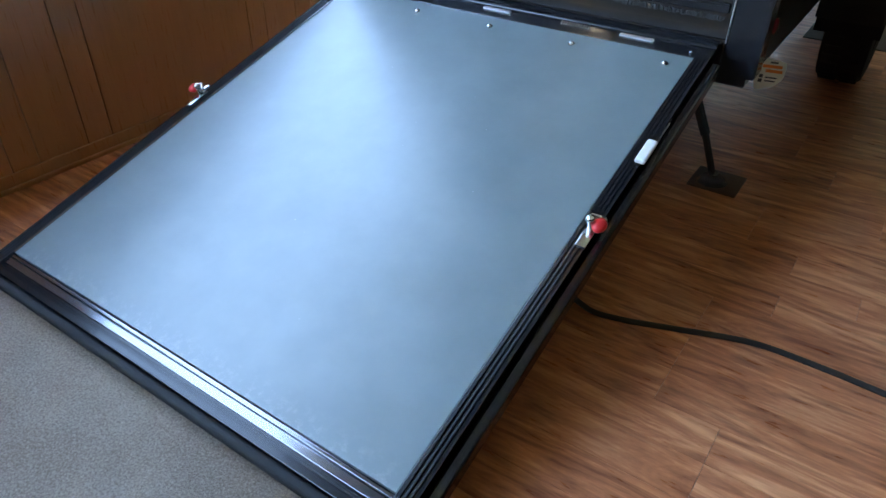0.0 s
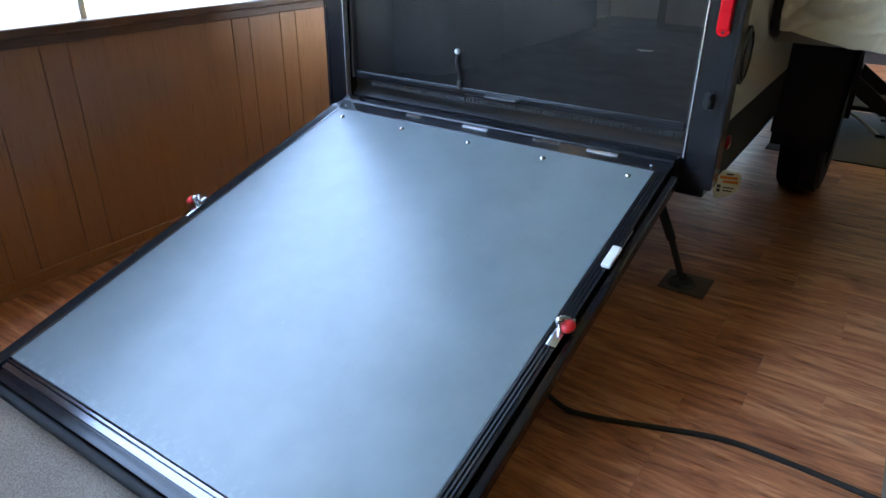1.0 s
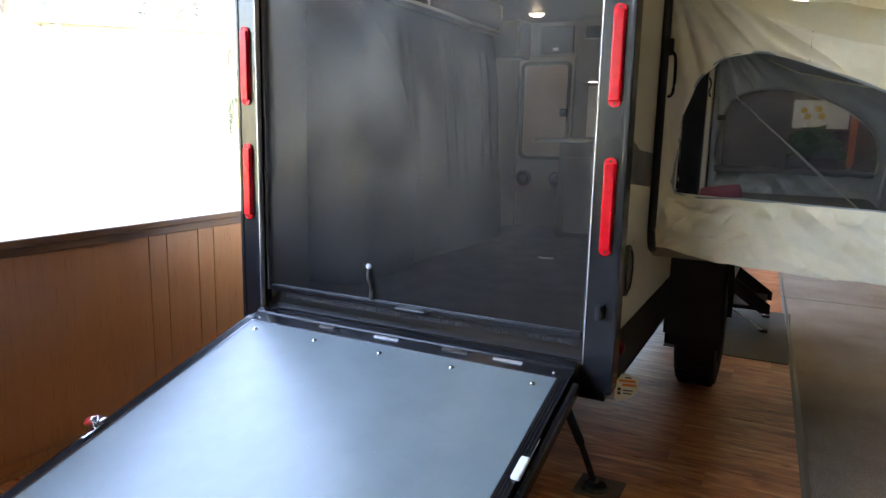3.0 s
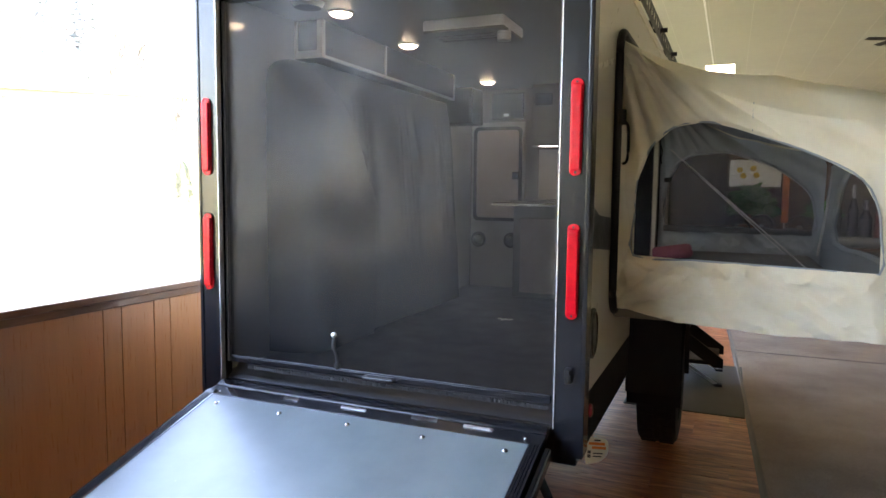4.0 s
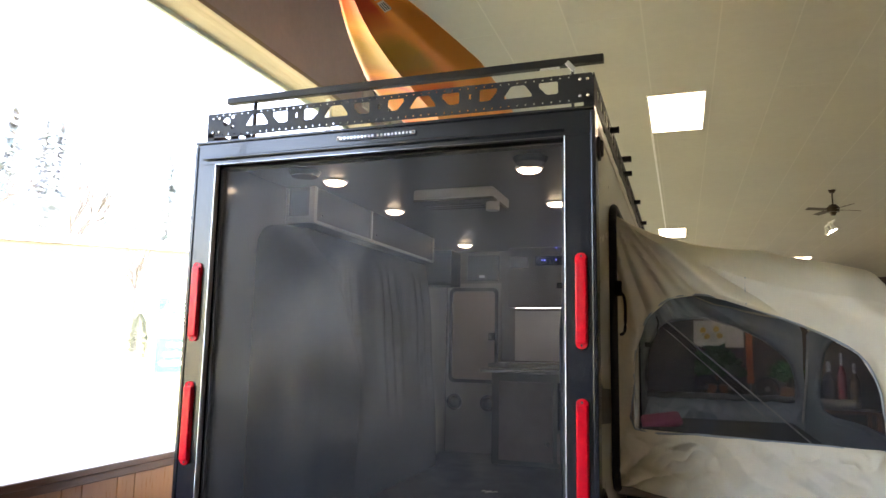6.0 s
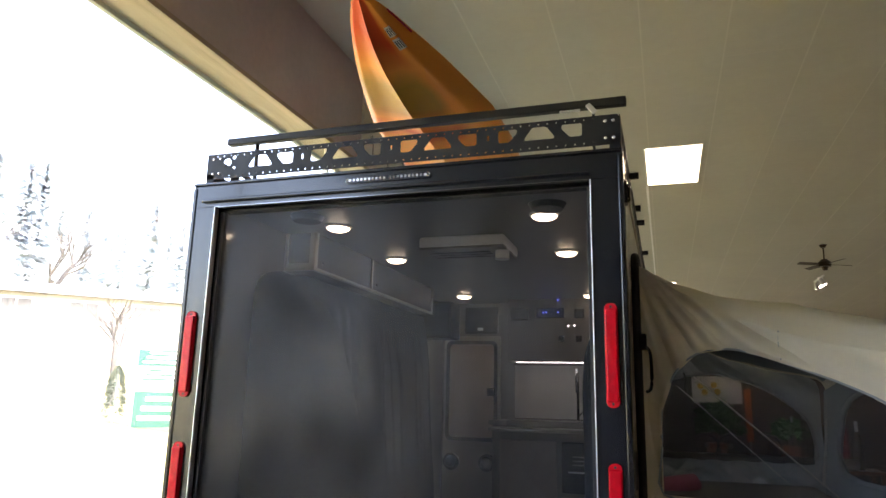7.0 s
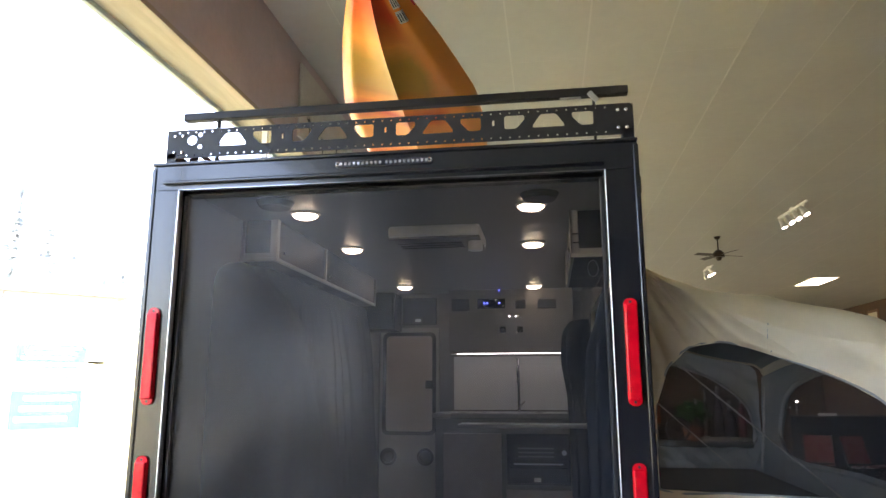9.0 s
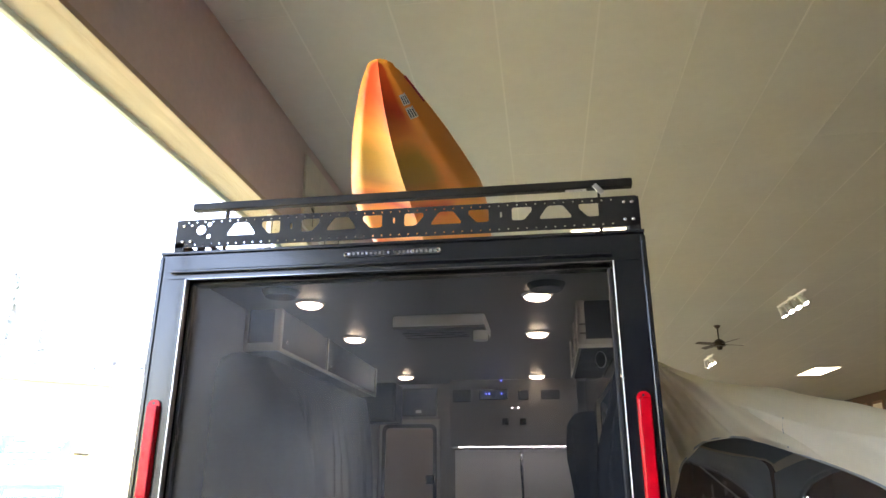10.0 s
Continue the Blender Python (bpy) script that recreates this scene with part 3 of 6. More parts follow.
for s in (-1, 1):
    bm = bmesh.new()
    x = sorted((s * 0.887, s * 0.945))
    box(bm, x[0], x[1], -0.04, RL + 0.06, -0.055, 0.004, 0.003)
    x = sorted((s * 0.946, s * 0.985))
    box(bm, x[0], x[1], -0.02, RL + 0.09, -0.075, -0.018, 0.012, 3)
    part("side_rail", on_ramp(bm), M_BLACK, ramp)
    for k in range(3):
        x0 = s * (0.9 + 0.014 * k)
        part("rail_rib", on_ramp(boxed(x0 - 0.003, x0 + 0.003, 0.0, RL + 0.03, 0.004, 0.008, 0.001)), M_BLACK, ramp)
part("end_rail", on_ramp(boxed(-0.945, 0.945, RL + 0.001, RL + 0.088, -0.06, -0.012, 0.003)), M_BLACK, ramp)
for d0, d1, zz in ((0.005, 0.017, -0.003), (0.021, 0.046, -0.005)):
    part("end_strip", on_ramp(boxed(-0.94, 0.94, RL + d0, RL + d1, -0.03, zz, 0.002)), M_ANOD, ramp, "shiny dark anodised strip")
for k in range(3):
    d0 = 0.051 + 0.0062 * k
    part("end_rib", on_ramp(boxed(-0.94, 0.94, RL + d0, RL + d0 + 0.004, -0.03, -0.008 - 0.002 * k, 0.001)), M_BLACK, ramp)
part("edge_seal", on_ramp(boxed(-0.98, 0.98, RL + 0.089, RL + 0.125, -0.07, -0.02, 0.016, 4)), M_RUBBER, ramp, "rounded black rubber edge seal")
# hinge flap between sill and board
fl = bmesh.new()
box(fl, -0.945, 0.945, -0.085, -0.002, -0.045, -0.004, 0.006)
box(fl, -0.945, 0.945, -0.155, -0.087, -0.05, 0.0, 0.012, 3)
part("hinge_flap", on_ramp(fl), M_BLACK, ramp)
for x0, x1 in ((-0.11, 0.03), (0.555, 0.7)):
    part("hinge_plate", on_ramp(boxed(x0, x1, -0.066, -0.05, -0.006, 0.003, 0.001)), M_TRIM, ramp, "bright steel hinge plate")
for xs, n in ((-0.46, 8), (0.285, 12)):
    sp = bmesh.new()
    for k in range(n):
        cyl(sp, (xs + 0.0115 * k, -0.072, 0.0), (xs + 0.0115 * k + 0.003, -0.05, 0.0), 0.0034, 6)
    part("hinge_spring", on_ramp(sp), M_ALU, ramp, "steel coil spring")
part("edge_strip", on_ramp(boxed(-0.886, -0.878, 0.0, RL, 0.0005, 0.004, 0.001)), M_ANOD, ramp, "thin dull metal edge strip")
part("edge_strip", on_ramp(boxed(-0.877, 0.885, 0.0, 0.007, 0.0005, 0.004, 0.001)), M_ANOD, ramp)
for k in range(5):
    x = -0.795 + 0.3985 * k
    bm = cyled((x, 0.078, 0.0), (x, 0.078, 0.004), 0.014, 14)
    ball(bm, (x, 0.078, 0.004), 0.011, 1, 1, 0.8, 10)
    part("bolt", on_ramp(bm), M_CHROME, ramp, smooth=True)
for x in (-0.86, 0.862):
    bm = bmesh.new()
    ball(bm, (x, -0.03, 0.0), 0.007, seg=8)
    part("rivet", on_ramp(bm), M_CHROME, ramp, smooth=True)
for s in (-1, 1):
    d = 0.985
    x0 = s * 0.912
    pl = boxed(min(x0, x0 + s * 0.035), max(x0, x0 + s * 0.035), d - 0.02, d + 0.09, 0.0, 0.012, 0.002)
    cyl(pl, (x0 + s * 0.015, d + 0.01, 0.01), (x0 + s * 0.015, d + 0.01, 0.05), 0.012, 12)
    ball(pl, (x0 + s * 0.015, d + 0.01, 0.052), 0.016, seg=12)
    cyl(pl, (x0 + s * 0.015, d + 0.01, 0.035), (x0 + s * 0.05, d - 0.03, 0.03), 0.008, 8)
    box(pl, min(x0 - s * 0.004, x0 + s * 0.034), max(x0 - s * 0.004, x0 + s * 0.034), d - 0.036, d - 0.006, 0.02, 0.034, 0.003)
    la = part("latch", on_ramp(pl), M_CHROME, ramp, "chrome cam latch", True)
    gr = bmesh.new()
    ball(gr, (x0 + s * 0.044, d + 0.008, 0.036), 0.032, 0.75, 0.95, 0.5, 16)
    part("latch_grip", on_ramp(gr), M_REDGRIP, la, "red latch grip", True)
ct = bmesh.new()
box(ct, 0.922, 0.96, 0.535, 0.655, 0.004, 0.022, 0.008, 3)
# white stands in for the shine of bright aluminium
part("catch", on_ramp(ct), M_WHITE, ramp, "rounded metal catch, coloured white for its shine")
part("strap", on_ramp(boxed(0.95, 0.956, 0.415, 0.53, 0.004, 0.009, 0.001)), M_CHROME, ramp)

# ---- the trailer ----
trailer = thing("camper_trailer", (0, 2.2, 0.5), "cream expandable camper trailer with black framed open rear", "camper trailer")
OPW, OPT, OPB, BW, BT, BB = 0.957, 2.812, 0.69, 1.093, 2.928, 0.565
TL = 4.6
for s in (-1, 1):
    x = sorted((s * OPW, s * BW))
    part("rear_post", boxed(x[0], x[1], 0.0, 0.09, BB, OPT - 0.001, 0.002), M_BLACK, trailer, "black painted corner post")
    x = sorted((s * (OPW - (0.004 if s < 0 else 0.0025)), s * (OPW + 0.002)))
    part("edge_trim", boxed(x[0], x[1], -0.006, 0.03 if s < 0 else 0.006, OPB, OPT, 0.002), M_TRIM, trailer, "thin bright opening trim")
    x = sorted((s * (BW - 0.018), s * (BW + 0.004)))
    part("corner_bead", boxed(x[0], x[1], -0.006, 0.1, BB + 0.01, BT - 0.01, 0.004), M_BLACK, trailer)
part("rear_header", boxed(-BW, BW, 0.0, 0.09, OPT, BT - 0.001, 0.0015), M_BLACK, trailer, "black painted rear header")
bm = boxed(-1.03, 0.955, -0.022, 0.002, OPT + 0.022, OPT + 0.04, 0.006)
part("drip_rail", bm, M_BLACK, trailer)
part("top_trim", boxed(-OPW, OPW, -0.004, 0.02, OPT - 0.005, OPT + 0.002, 0.002), M_ANOD, trailer)
part("roof_lip", boxed(-BW - 0.002, BW + 0.002, -0.012, 0.1, BT, BT + 0.016, 0.004), M_BLACK, trailer)
part("rear_sill", boxed(-OPW + 0.001, OPW - 0.001, 0.002, 0.1, BB, OPB, 0.006), M_BLACK, trailer)
part("bumper", boxed(-1.06, 1.06, 0.03, 0.12, 0.515, BB - 0.002, 0.008), M_BLACK, trailer)
# sloping inner sill with a brush strip
SY = 0.06
sl = grid_sheet(60, 6, lambda u, v: (-OPW + 0.002 + u * (2 * OPW - 0.004), 0.05 + 0.11 * v, OPB + 0.002 + 0.07 * v + 0.006 * math.sin(v * 9)))
part("inner_sill", thicken(sl, 0.004), mat("satin_grey_sill", (0.022, 0.023, 0.025), 0.42, var=0.1, bump=0.05), trailer, smooth=True)
br = bmesh.new()
for k in range(260):
    x = -0.8 + 1.72 * (k + 0.5 * random.random()) / 260
    box(br, x, x + 0.004 * random.random() + 0.002, SY - 0.03 - 0.006 * random.random(), SY - 0.015, OPB + 0.072 + 0.006 * random.random(), OPB + 0.09 + 0.006 * random.random())
part("brush_strip", br, mat("lint_grey_bristle", (0.05, 0.05, 0.05), 0.9, var=0.4), trailer, "grey linty brush strip")

# the retractable screen
screen = thing("screen_door", (0, SY, OPB + 0.1), "black translucent roll-down insect screen, pulled down", "screen")
cl = grid_sheet(60, 60, lambda u, v: (-0.94 + 1.88 * u, SY + 0.006 * noise.noise((3 * u, 4 * v, 0.3)) * min(1, 6 * u, 6 * (1 - u)), OPB + 0.122 + v * (OPT - OPB - 0.14)))
part("screen_cloth", cl, M_SCREEN, screen, smooth=True)
part("bottom_bar", boxed(-0.93, 0.93, SY - 0.014, SY + 0.014, OPB + 0.098, OPB + 0.132, 0.005), M_BLACK, screen)
part("bar_lip", boxed(-0.93, 0.93, SY - 0.02, SY - 0.006, OPB + 0.13, OPB + 0.14, 0.003), M_BLACK, screen)
part("pull_handle", boxed(-0.065, 0.12, SY - 0.045, SY - 0.014, OPB + 0.106, OPB + 0.121, 0.005), M_BLACK, screen, "black pull handle")
part("roller_case", boxed(-0.95, 0.95, SY - 0.01, SY + 0.06, OPT - 0.016, OPT - 0.002, 0.004), M_BLACK, screen)
for s in (-1, 1):
    x = sorted((s * 0.936, s * 0.954))
    # lit and shaded look by colour: left channel grey, right one black
    part("side_channel", boxed(x[0], x[1], SY - 0.018, SY + 0.03, OPB + 0.1, OPT - 0.018, 0.004), M_CHANNEL_LIT if s < 0 else M_RACK, screen)
co = bmesh.new()
sweep(co, smooth_line(((-0.238, SY - 0.012, 1.0), (-0.243, SY - 0.02, 0.95), (-0.226, SY - 0.018, 0.9), (-0.222, SY - 0.016, 0.85))), 0.0105, 8)
ball(co, (-0.22, SY - 0.02, 0.845), 0.018, 1, 0.8, 1.5, 10)
pc = part("pull_cord", co, M_CABLE, screen)
bm = bmesh.new()
ball(bm, (-0.238, SY - 0.024, 1.008), 0.015, seg=12)
part("cord_bead", bm, M_WHITE, pc, "white cord bead", True)

# red rear marker lamps
for s in (-1, 1):
    for z0, z1 in ((1.846, 2.268), (1.206, 1.634)):
        c = s * 1.028
        w = 0.027
        bm = plate(rounded(c - w, c + w, z0, z1, 0.024, 5), [], lambda x, z: (x, 0.001, z), (0, -0.012, 0))
        lamp = part("marker_lamp", bm, M_RED, trailer, "red plastic rear marker lamp")
        bm = boxed(c - w + 0.002, c + w - 0.002, -0.026, -0.009, z0 + 0.024, z1 - 0.024, 0.007, 3)
        part("lens", bm, M_RED, lamp, "ribbed red lens")
        for zz in (z0 + 0.015, z1 - 0.015):
            part("screw", cyled((c, -0.01, zz), (c, -0.0135, zz), 0.0055, 10), M_RUBBER, lamp, "dark screw")

# light bar in the header
bm = plate(rounded(-0.212, 0.227, 2.878, 2.905, 0.0134, 6), [], lambda x, z: (x, 0.003, z), (0, -0.014, 0))
bar = part("light_bar", bm, mat("light_bar_case", (0.05, 0.05, 0.055), 0.2, 0.3), trailer, "slim clear rear light bar with a row of LEDs", True)
for k in range(20):
    x = -0.185 + 0.0197 * k + (0.01 if k > 9 else 0)
    part("led_cell", boxed(x - 0.0065, x + 0.0065, -0.0145, -0.0105, 2.884, 2.899, 0.002, 1), M_CHROME, bar)

for x in (-0.2, 0.215):
    part("screw", sweep(bmesh.new(), [(x + 0.008 * math.cos(a), -0.0125, 2.8915 + 0.008 * math.sin(a)) for a in (math.tau * k / 12 for k in range(12))], 0.002, 6, True), M_CHROME, bar)

# shell
CREAMZ = 0.84
hole = rounded(0.76, 2.97, 1.22, 2.52, 0.12, 5)
for s in (-1, 1):
    x = s * 1.086
    hs = [hole] if s > 0 else []
    part("side_wall", plate([(0.092, CREAMZ), (TL, CREAMZ), (TL, BT), (0.092, BT)], hs, lambda y, z: (x, y, z), (-s * 0.03, 0, 0)), M_CREAM, trailer, "cream fibreglass side wall")
    xl = s * 1.054
    part("wall_liner", plate([(0.092, 0.7), (TL - 0.4, 0.7), (TL - 0.4, 2.88), (0.092, 2.88)], hs, lambda y, z: (xl, y, z), (-s * 0.006, 0, 0)), M_LINER, trailer, "smooth grey interior wall liner")
part("roof", boxed(-BW, BW, 0.1, TL, 2.886, BT + 0.012, 0.004), M_CREAM, trailer)
part("ceiling_liner", boxed(-1.046, 1.046, 0.092, TL - 0.4, 2.876, 2.885), M_CEILLIN, trailer, "grey interior ceiling liner")
part("floor_deck", boxed(-1.05, 1.05, 0.13, TL - 0.4, 0.62, 0.7), M_VINYLFLOOR, trailer, "dark rubber interior floor")
part("front_wall", boxed(-1.09, 1.09, TL - 0.4, TL, 0.6, BT, 0.01), M_LINER, trailer)
part("chassis", boxed(-1.05, 1.05, 0.122, TL, 0.5, 0.617, 0.01), M_BLACK, trailer)
part("skirt", boxed(1.02, 1.084, 0.095, TL, 0.58, CREAMZ - 0.002, 0.006), M_TYRE, trailer)
part("side_stripe", plate([(0.095, 1.52), (0.64, 1.47), (0.64, 1.64), (0.28, 1.665), (0.095, 1.72)], [], lambda y, z: (1.0865, y, z), (0.002, 0, 0)), M_STRIPE, trailer, "charcoal decal stripe")
part("side_stripe", plate([(0.095, 2.31), (0.64, 2.44), (0.64, 2.47), (0.095, 2.34)], [], lambda y, z: (1.0865, y, z), (0.001, 0, 0)), mat("pale_decal", (0.66, 0.63, 0.52), 0.3), trailer)
vent = part("fuel_vent", plate([(0.17 + 0.1 * math.cos(a) * (1 if math.cos(a) > 0 else 0.75), 1.115 + 0.12 * math.sin(a)) for a in (math.tau * k / 28 for k in range(28))], [], lambda y, z: (1.086, y, z), (0.012, 0, 0)), M_RACK, trailer, "oval black side vent cover")
part("vent_ring", sweep(bmesh.new(), [(1.1, 0.17 + 0.08 * math.cos(a) * (1 if math.cos(a) > 0 else 0.75), 1.115 + 0.1 * math.sin(a)) for a in (math.tau * k / 28 for k in range(28))], 0.006, 8, True), M_BLACK, vent)
hk = boxed(1.008, 1.04, -0.024, 0.002, 0.915, 0.985, 0.005)
cyl(hk, (1.024, -0.02, 0.95), (1.024, -0.05, 0.95), 0.018, 12)
box(hk, 1.012, 1.036, -0.052, -0.036, 0.92, 0.985, 0.005)
part("hold_back_hook", hk, M_RACK, trailer)
bm = bmesh.new()
ball(bm, (1.088, 0.2, 0.735), 0.035, 0.4, 1, 1, 14)
part("side_reflector", bm, M_REDDARK, trailer, "round red side reflector", True)
sm = boxed(1.086, 1.106, 0.1, 0.15, 2.72, 2.83, 0.008)
mk = part("side_marker", sm, M_RACK, trailer)
part("marker_cover", boxed(1.1, 1.118, 0.108, 0.142, 2.735, 2.815, 0.008), M_BLACK, mk)

# stabiliser jack
jk = cyled((0.83, 0.07, 0.52), (0.94, 0.12, 0.25), 0.022, 12)
cyl(jk, (0.93, 0.115, 0.28), (1.01, 0.16, 0.04), 0.016, 12)
jack = part("stabiliser_jack", jk, M_BLACK, trailer, "black folding stabiliser jack")
ft = cyled((1.012, 0.165, 0.012), (1.012, 0.165, 0.03), 0.07, 24, 0.055)
ball(ft, (1.012, 0.165, 0.038), 0.028, seg=12)
part("jack_foot", ft, M_BLACK, jack, smooth=True)
pad = tagged(link("jack_pad", boxed(0.92, 1.14, 0.08, 0.29, 0.0, 0.012, 0.003), mat("brown_pad_board", (0.09, 0.05, 0.03), 0.6)), "thin square brown pad under the jack foot", "pad")

# wheel with fender and mud flap
WC = (1.26, 2.02, 0.4)
ty = bmesh.new()
prof = ((-0.125, 0.24), (-0.135, 0.31), (-0.125, 0.375), (-0.1, 0.395), (0.1, 0.395), (0.125, 0.375), (0.135, 0.31), (0.125, 0.24))
NT = 48
rings = [[ty.verts.new((WC[0] + px, WC[1] + r * math.cos(math.tau * k / NT), WC[2] + r * math.sin(math.tau * k / NT))) for px, r in prof] for k in range(NT)]
for k in range(NT):
    for j in range(len(prof)):
        ty.faces.new((rings[k][j], rings[(k + 1) % NT][j], rings[(k + 1) % NT][(j + 1) % 8], rings[k][(j + 1) % 8]))
for k in range(40):
    a = math.tau * k / 40
    for sx in (-1, 1):
        b2 = box(bmesh.new(), sx * 0.06 - 0.045, sx * 0.06 + 0.045, -0.018, 0.018, 0.385, 0.402)
        bmesh.ops.transform(b2, matrix=Matrix.Translation(WC) @ Matrix.Rotation(a + (0.06 if sx > 0 else 0), 4, "X"), verts=b2.verts)
        tmp = bpy.data.meshes.new("tread")
        b2.to_mesh(tmp)
        ty.from_mesh(tmp)
        bpy.data.meshes.remove(tmp)
wheel = part("wheel", cyled((WC[0] - 0.1, WC[1], WC[2]), (WC[0] + 0.1, WC[1], WC[2]), 0.245, 28), M_ALU, trailer)
tagged(part("tyre", ty, M_TYRE, wheel, "knobbly black off-road tyre", True), kind="stuff")
fe = bmesh.new()
for k in range(13):
    a0, a1 = radians(-8 + 196 * k / 13), radians(-8 + 196 * (k + 1) / 13)
    vs = [fe.verts.new((x, WC[1] + 0.47 * math.cos(a), WC[2] + 0.05 + 0.47 * math.sin(a))) for x, a in ((1.08, a0), (1.42, a0), (1.42, a1), (1.08, a1))]
    fe.faces.new(vs)
bmesh.ops.remove_doubles(fe, verts=fe.verts, dist=0.001)
part("fender", thicken(fe, 0.01), M_RACK, trailer, "black arched fender", True)
part("mud_flap", boxed(1.07, 1.41, 1.535, 1.55, 0.46, 1.12, 0.004), M_RUBBER, trailer, "broad black rubber flap before the wheel")

# hanging paper tag
tag = thing("paper_tag", (1.1, 0.24, 0.45), "cream paper tag with orange print hanging under the trailer corner", "tag")
part("sheet", plate(round_poly([(1.05, 0.59), (1.165, 0.575), (1.165, 0.5), (1.13, 0.46), (1.06, 0.44)], 0.02), [], lambda x, z: (x, 0.25 + 0.25 * (x - 1.05), z), (0, 0.002, 0)), M_PAPER, tag)
for x0, x1, z0, z1, mm in ((1.075, 1.15, 0.545, 0.558, M_ORANGEINK), (1.09, 1.155, 0.525, 0.538, M_ORANGEINK), (1.07, 1.085, 0.5, 0.515, M_INK), (1.07, 1.085, 0.48, 0.495, M_INK), (1.095, 1.14, 0.5, 0.506, M_INK), (1.095, 1.135, 0.485, 0.491, M_INK), (1.1, 1.13, 0.565, 0.572, M_INK)):
    part("print_bar", plate([(x0, z0), (x1, z0), (x1, z1), (x0, z1)], [], lambda x, z: (x, 0.2485 + 0.25 * (x - 1.05), z), (0, 0.001, 0)), mm, tag)

# ---- the tent bed ----


def grid_fill(loop):
    """A flat sheet over one loop of points."""
    bm = bmesh.new()
    vs = [bm.verts.new(p) for p in loop]
    es = [bm.edges.new((vs[i], vs[(i + 1) % len(vs)])) for i in range(len(vs))]
    bmesh.ops.triangle_fill(bm, use_beauty=True, use_dissolve=False, edges=es)
    return bm


tent = thing("tent_bed", (1.75, 1.45, 1.08), "cream canvas fold-out tent bed with dark mesh windows", "tent bed")
TY0, TY1 = 0.69, 3.03
OUT = [(1.10, 1.16), (1.195, 1.155), (1.43, 1.108), (1.81, 1.085), (2.15, 1.08), (2.455, 1.082), (2.445, 1.4), (2.43, 1.74), (2.435, 1.99), (2.41, 2.05), (2.36, 2.082), (2.2, 2.115), (1.95, 2.155), (1.73, 2.215), (1.5, 2.31), (1.3, 2.42), (1.10, 2.57), (1.10, 2.1), (1.10, 1.6)]
WIN = [(1.2, 1.445), (1.5, 1.432), (1.8, 1.422), (2.1, 1.413), (2.315, 1.406), (2.312, 1.58), (2.295, 1.71), (2.225, 1.845), (2.05, 1.95), (1.8, 2.052), (1.65, 2.105), (1.52, 2.131), (1.38, 2.108), (1.27, 2.008), (1.205, 1.83), (1.2, 1.65)]


def ring_points(poly, n, cx=1.75, cz=1.72):
    """Points on a polygon's edge at even angles round a middle."""
    out = []
    for k in range(n):
        a = math.tau * k / n
        d = Vector((math.cos(a), math.sin(a)))
        best = None
        for (x0, z0), (x1, z1) in zip(poly, poly[1:] + poly[:1]):
            e = Vector((x1 - x0, z1 - z0))
            den = d.x * e.y - d.y * e.x
            if abs(den) < 1e-9:
                continue
            t = ((x0 - cx) * e.y - (z0 - cz) * e.x) / den
            s = ((x0 - cx) * d.y - (z0 - cz) * d.x) / den
            if t > 0 and -1e-6 <= s <= 1 + 1e-6 and (best is None or t > best):
                best = t
        out.append((cx + d.x * best, cz + d.y * best))
    return out


def closed_smooth(poly, steps=4):
    pts = [Vector((*p, 0)) for p in poly]
    n, out = len(pts), []
    for i in range(n):
        p0, p1, p2, p3 = pts[i - 1], pts[i], pts[(i + 1) % n], pts[(i + 2) % n]
        for k in range(steps):
            t = k / steps
            q = 0.5 * (2 * p1 + (p2 - p0) * t + (2 * p0 - 5 * p1 + 4 * p2 - p3) * t * t + (3 * p1 - p0 - 3 * p2 + p3) * t ** 3)
            out.append((q.x, q.y))
    return out


NR = 480
oring, wring = ring_points(OUT, NR), ring_points(WIN, NR)


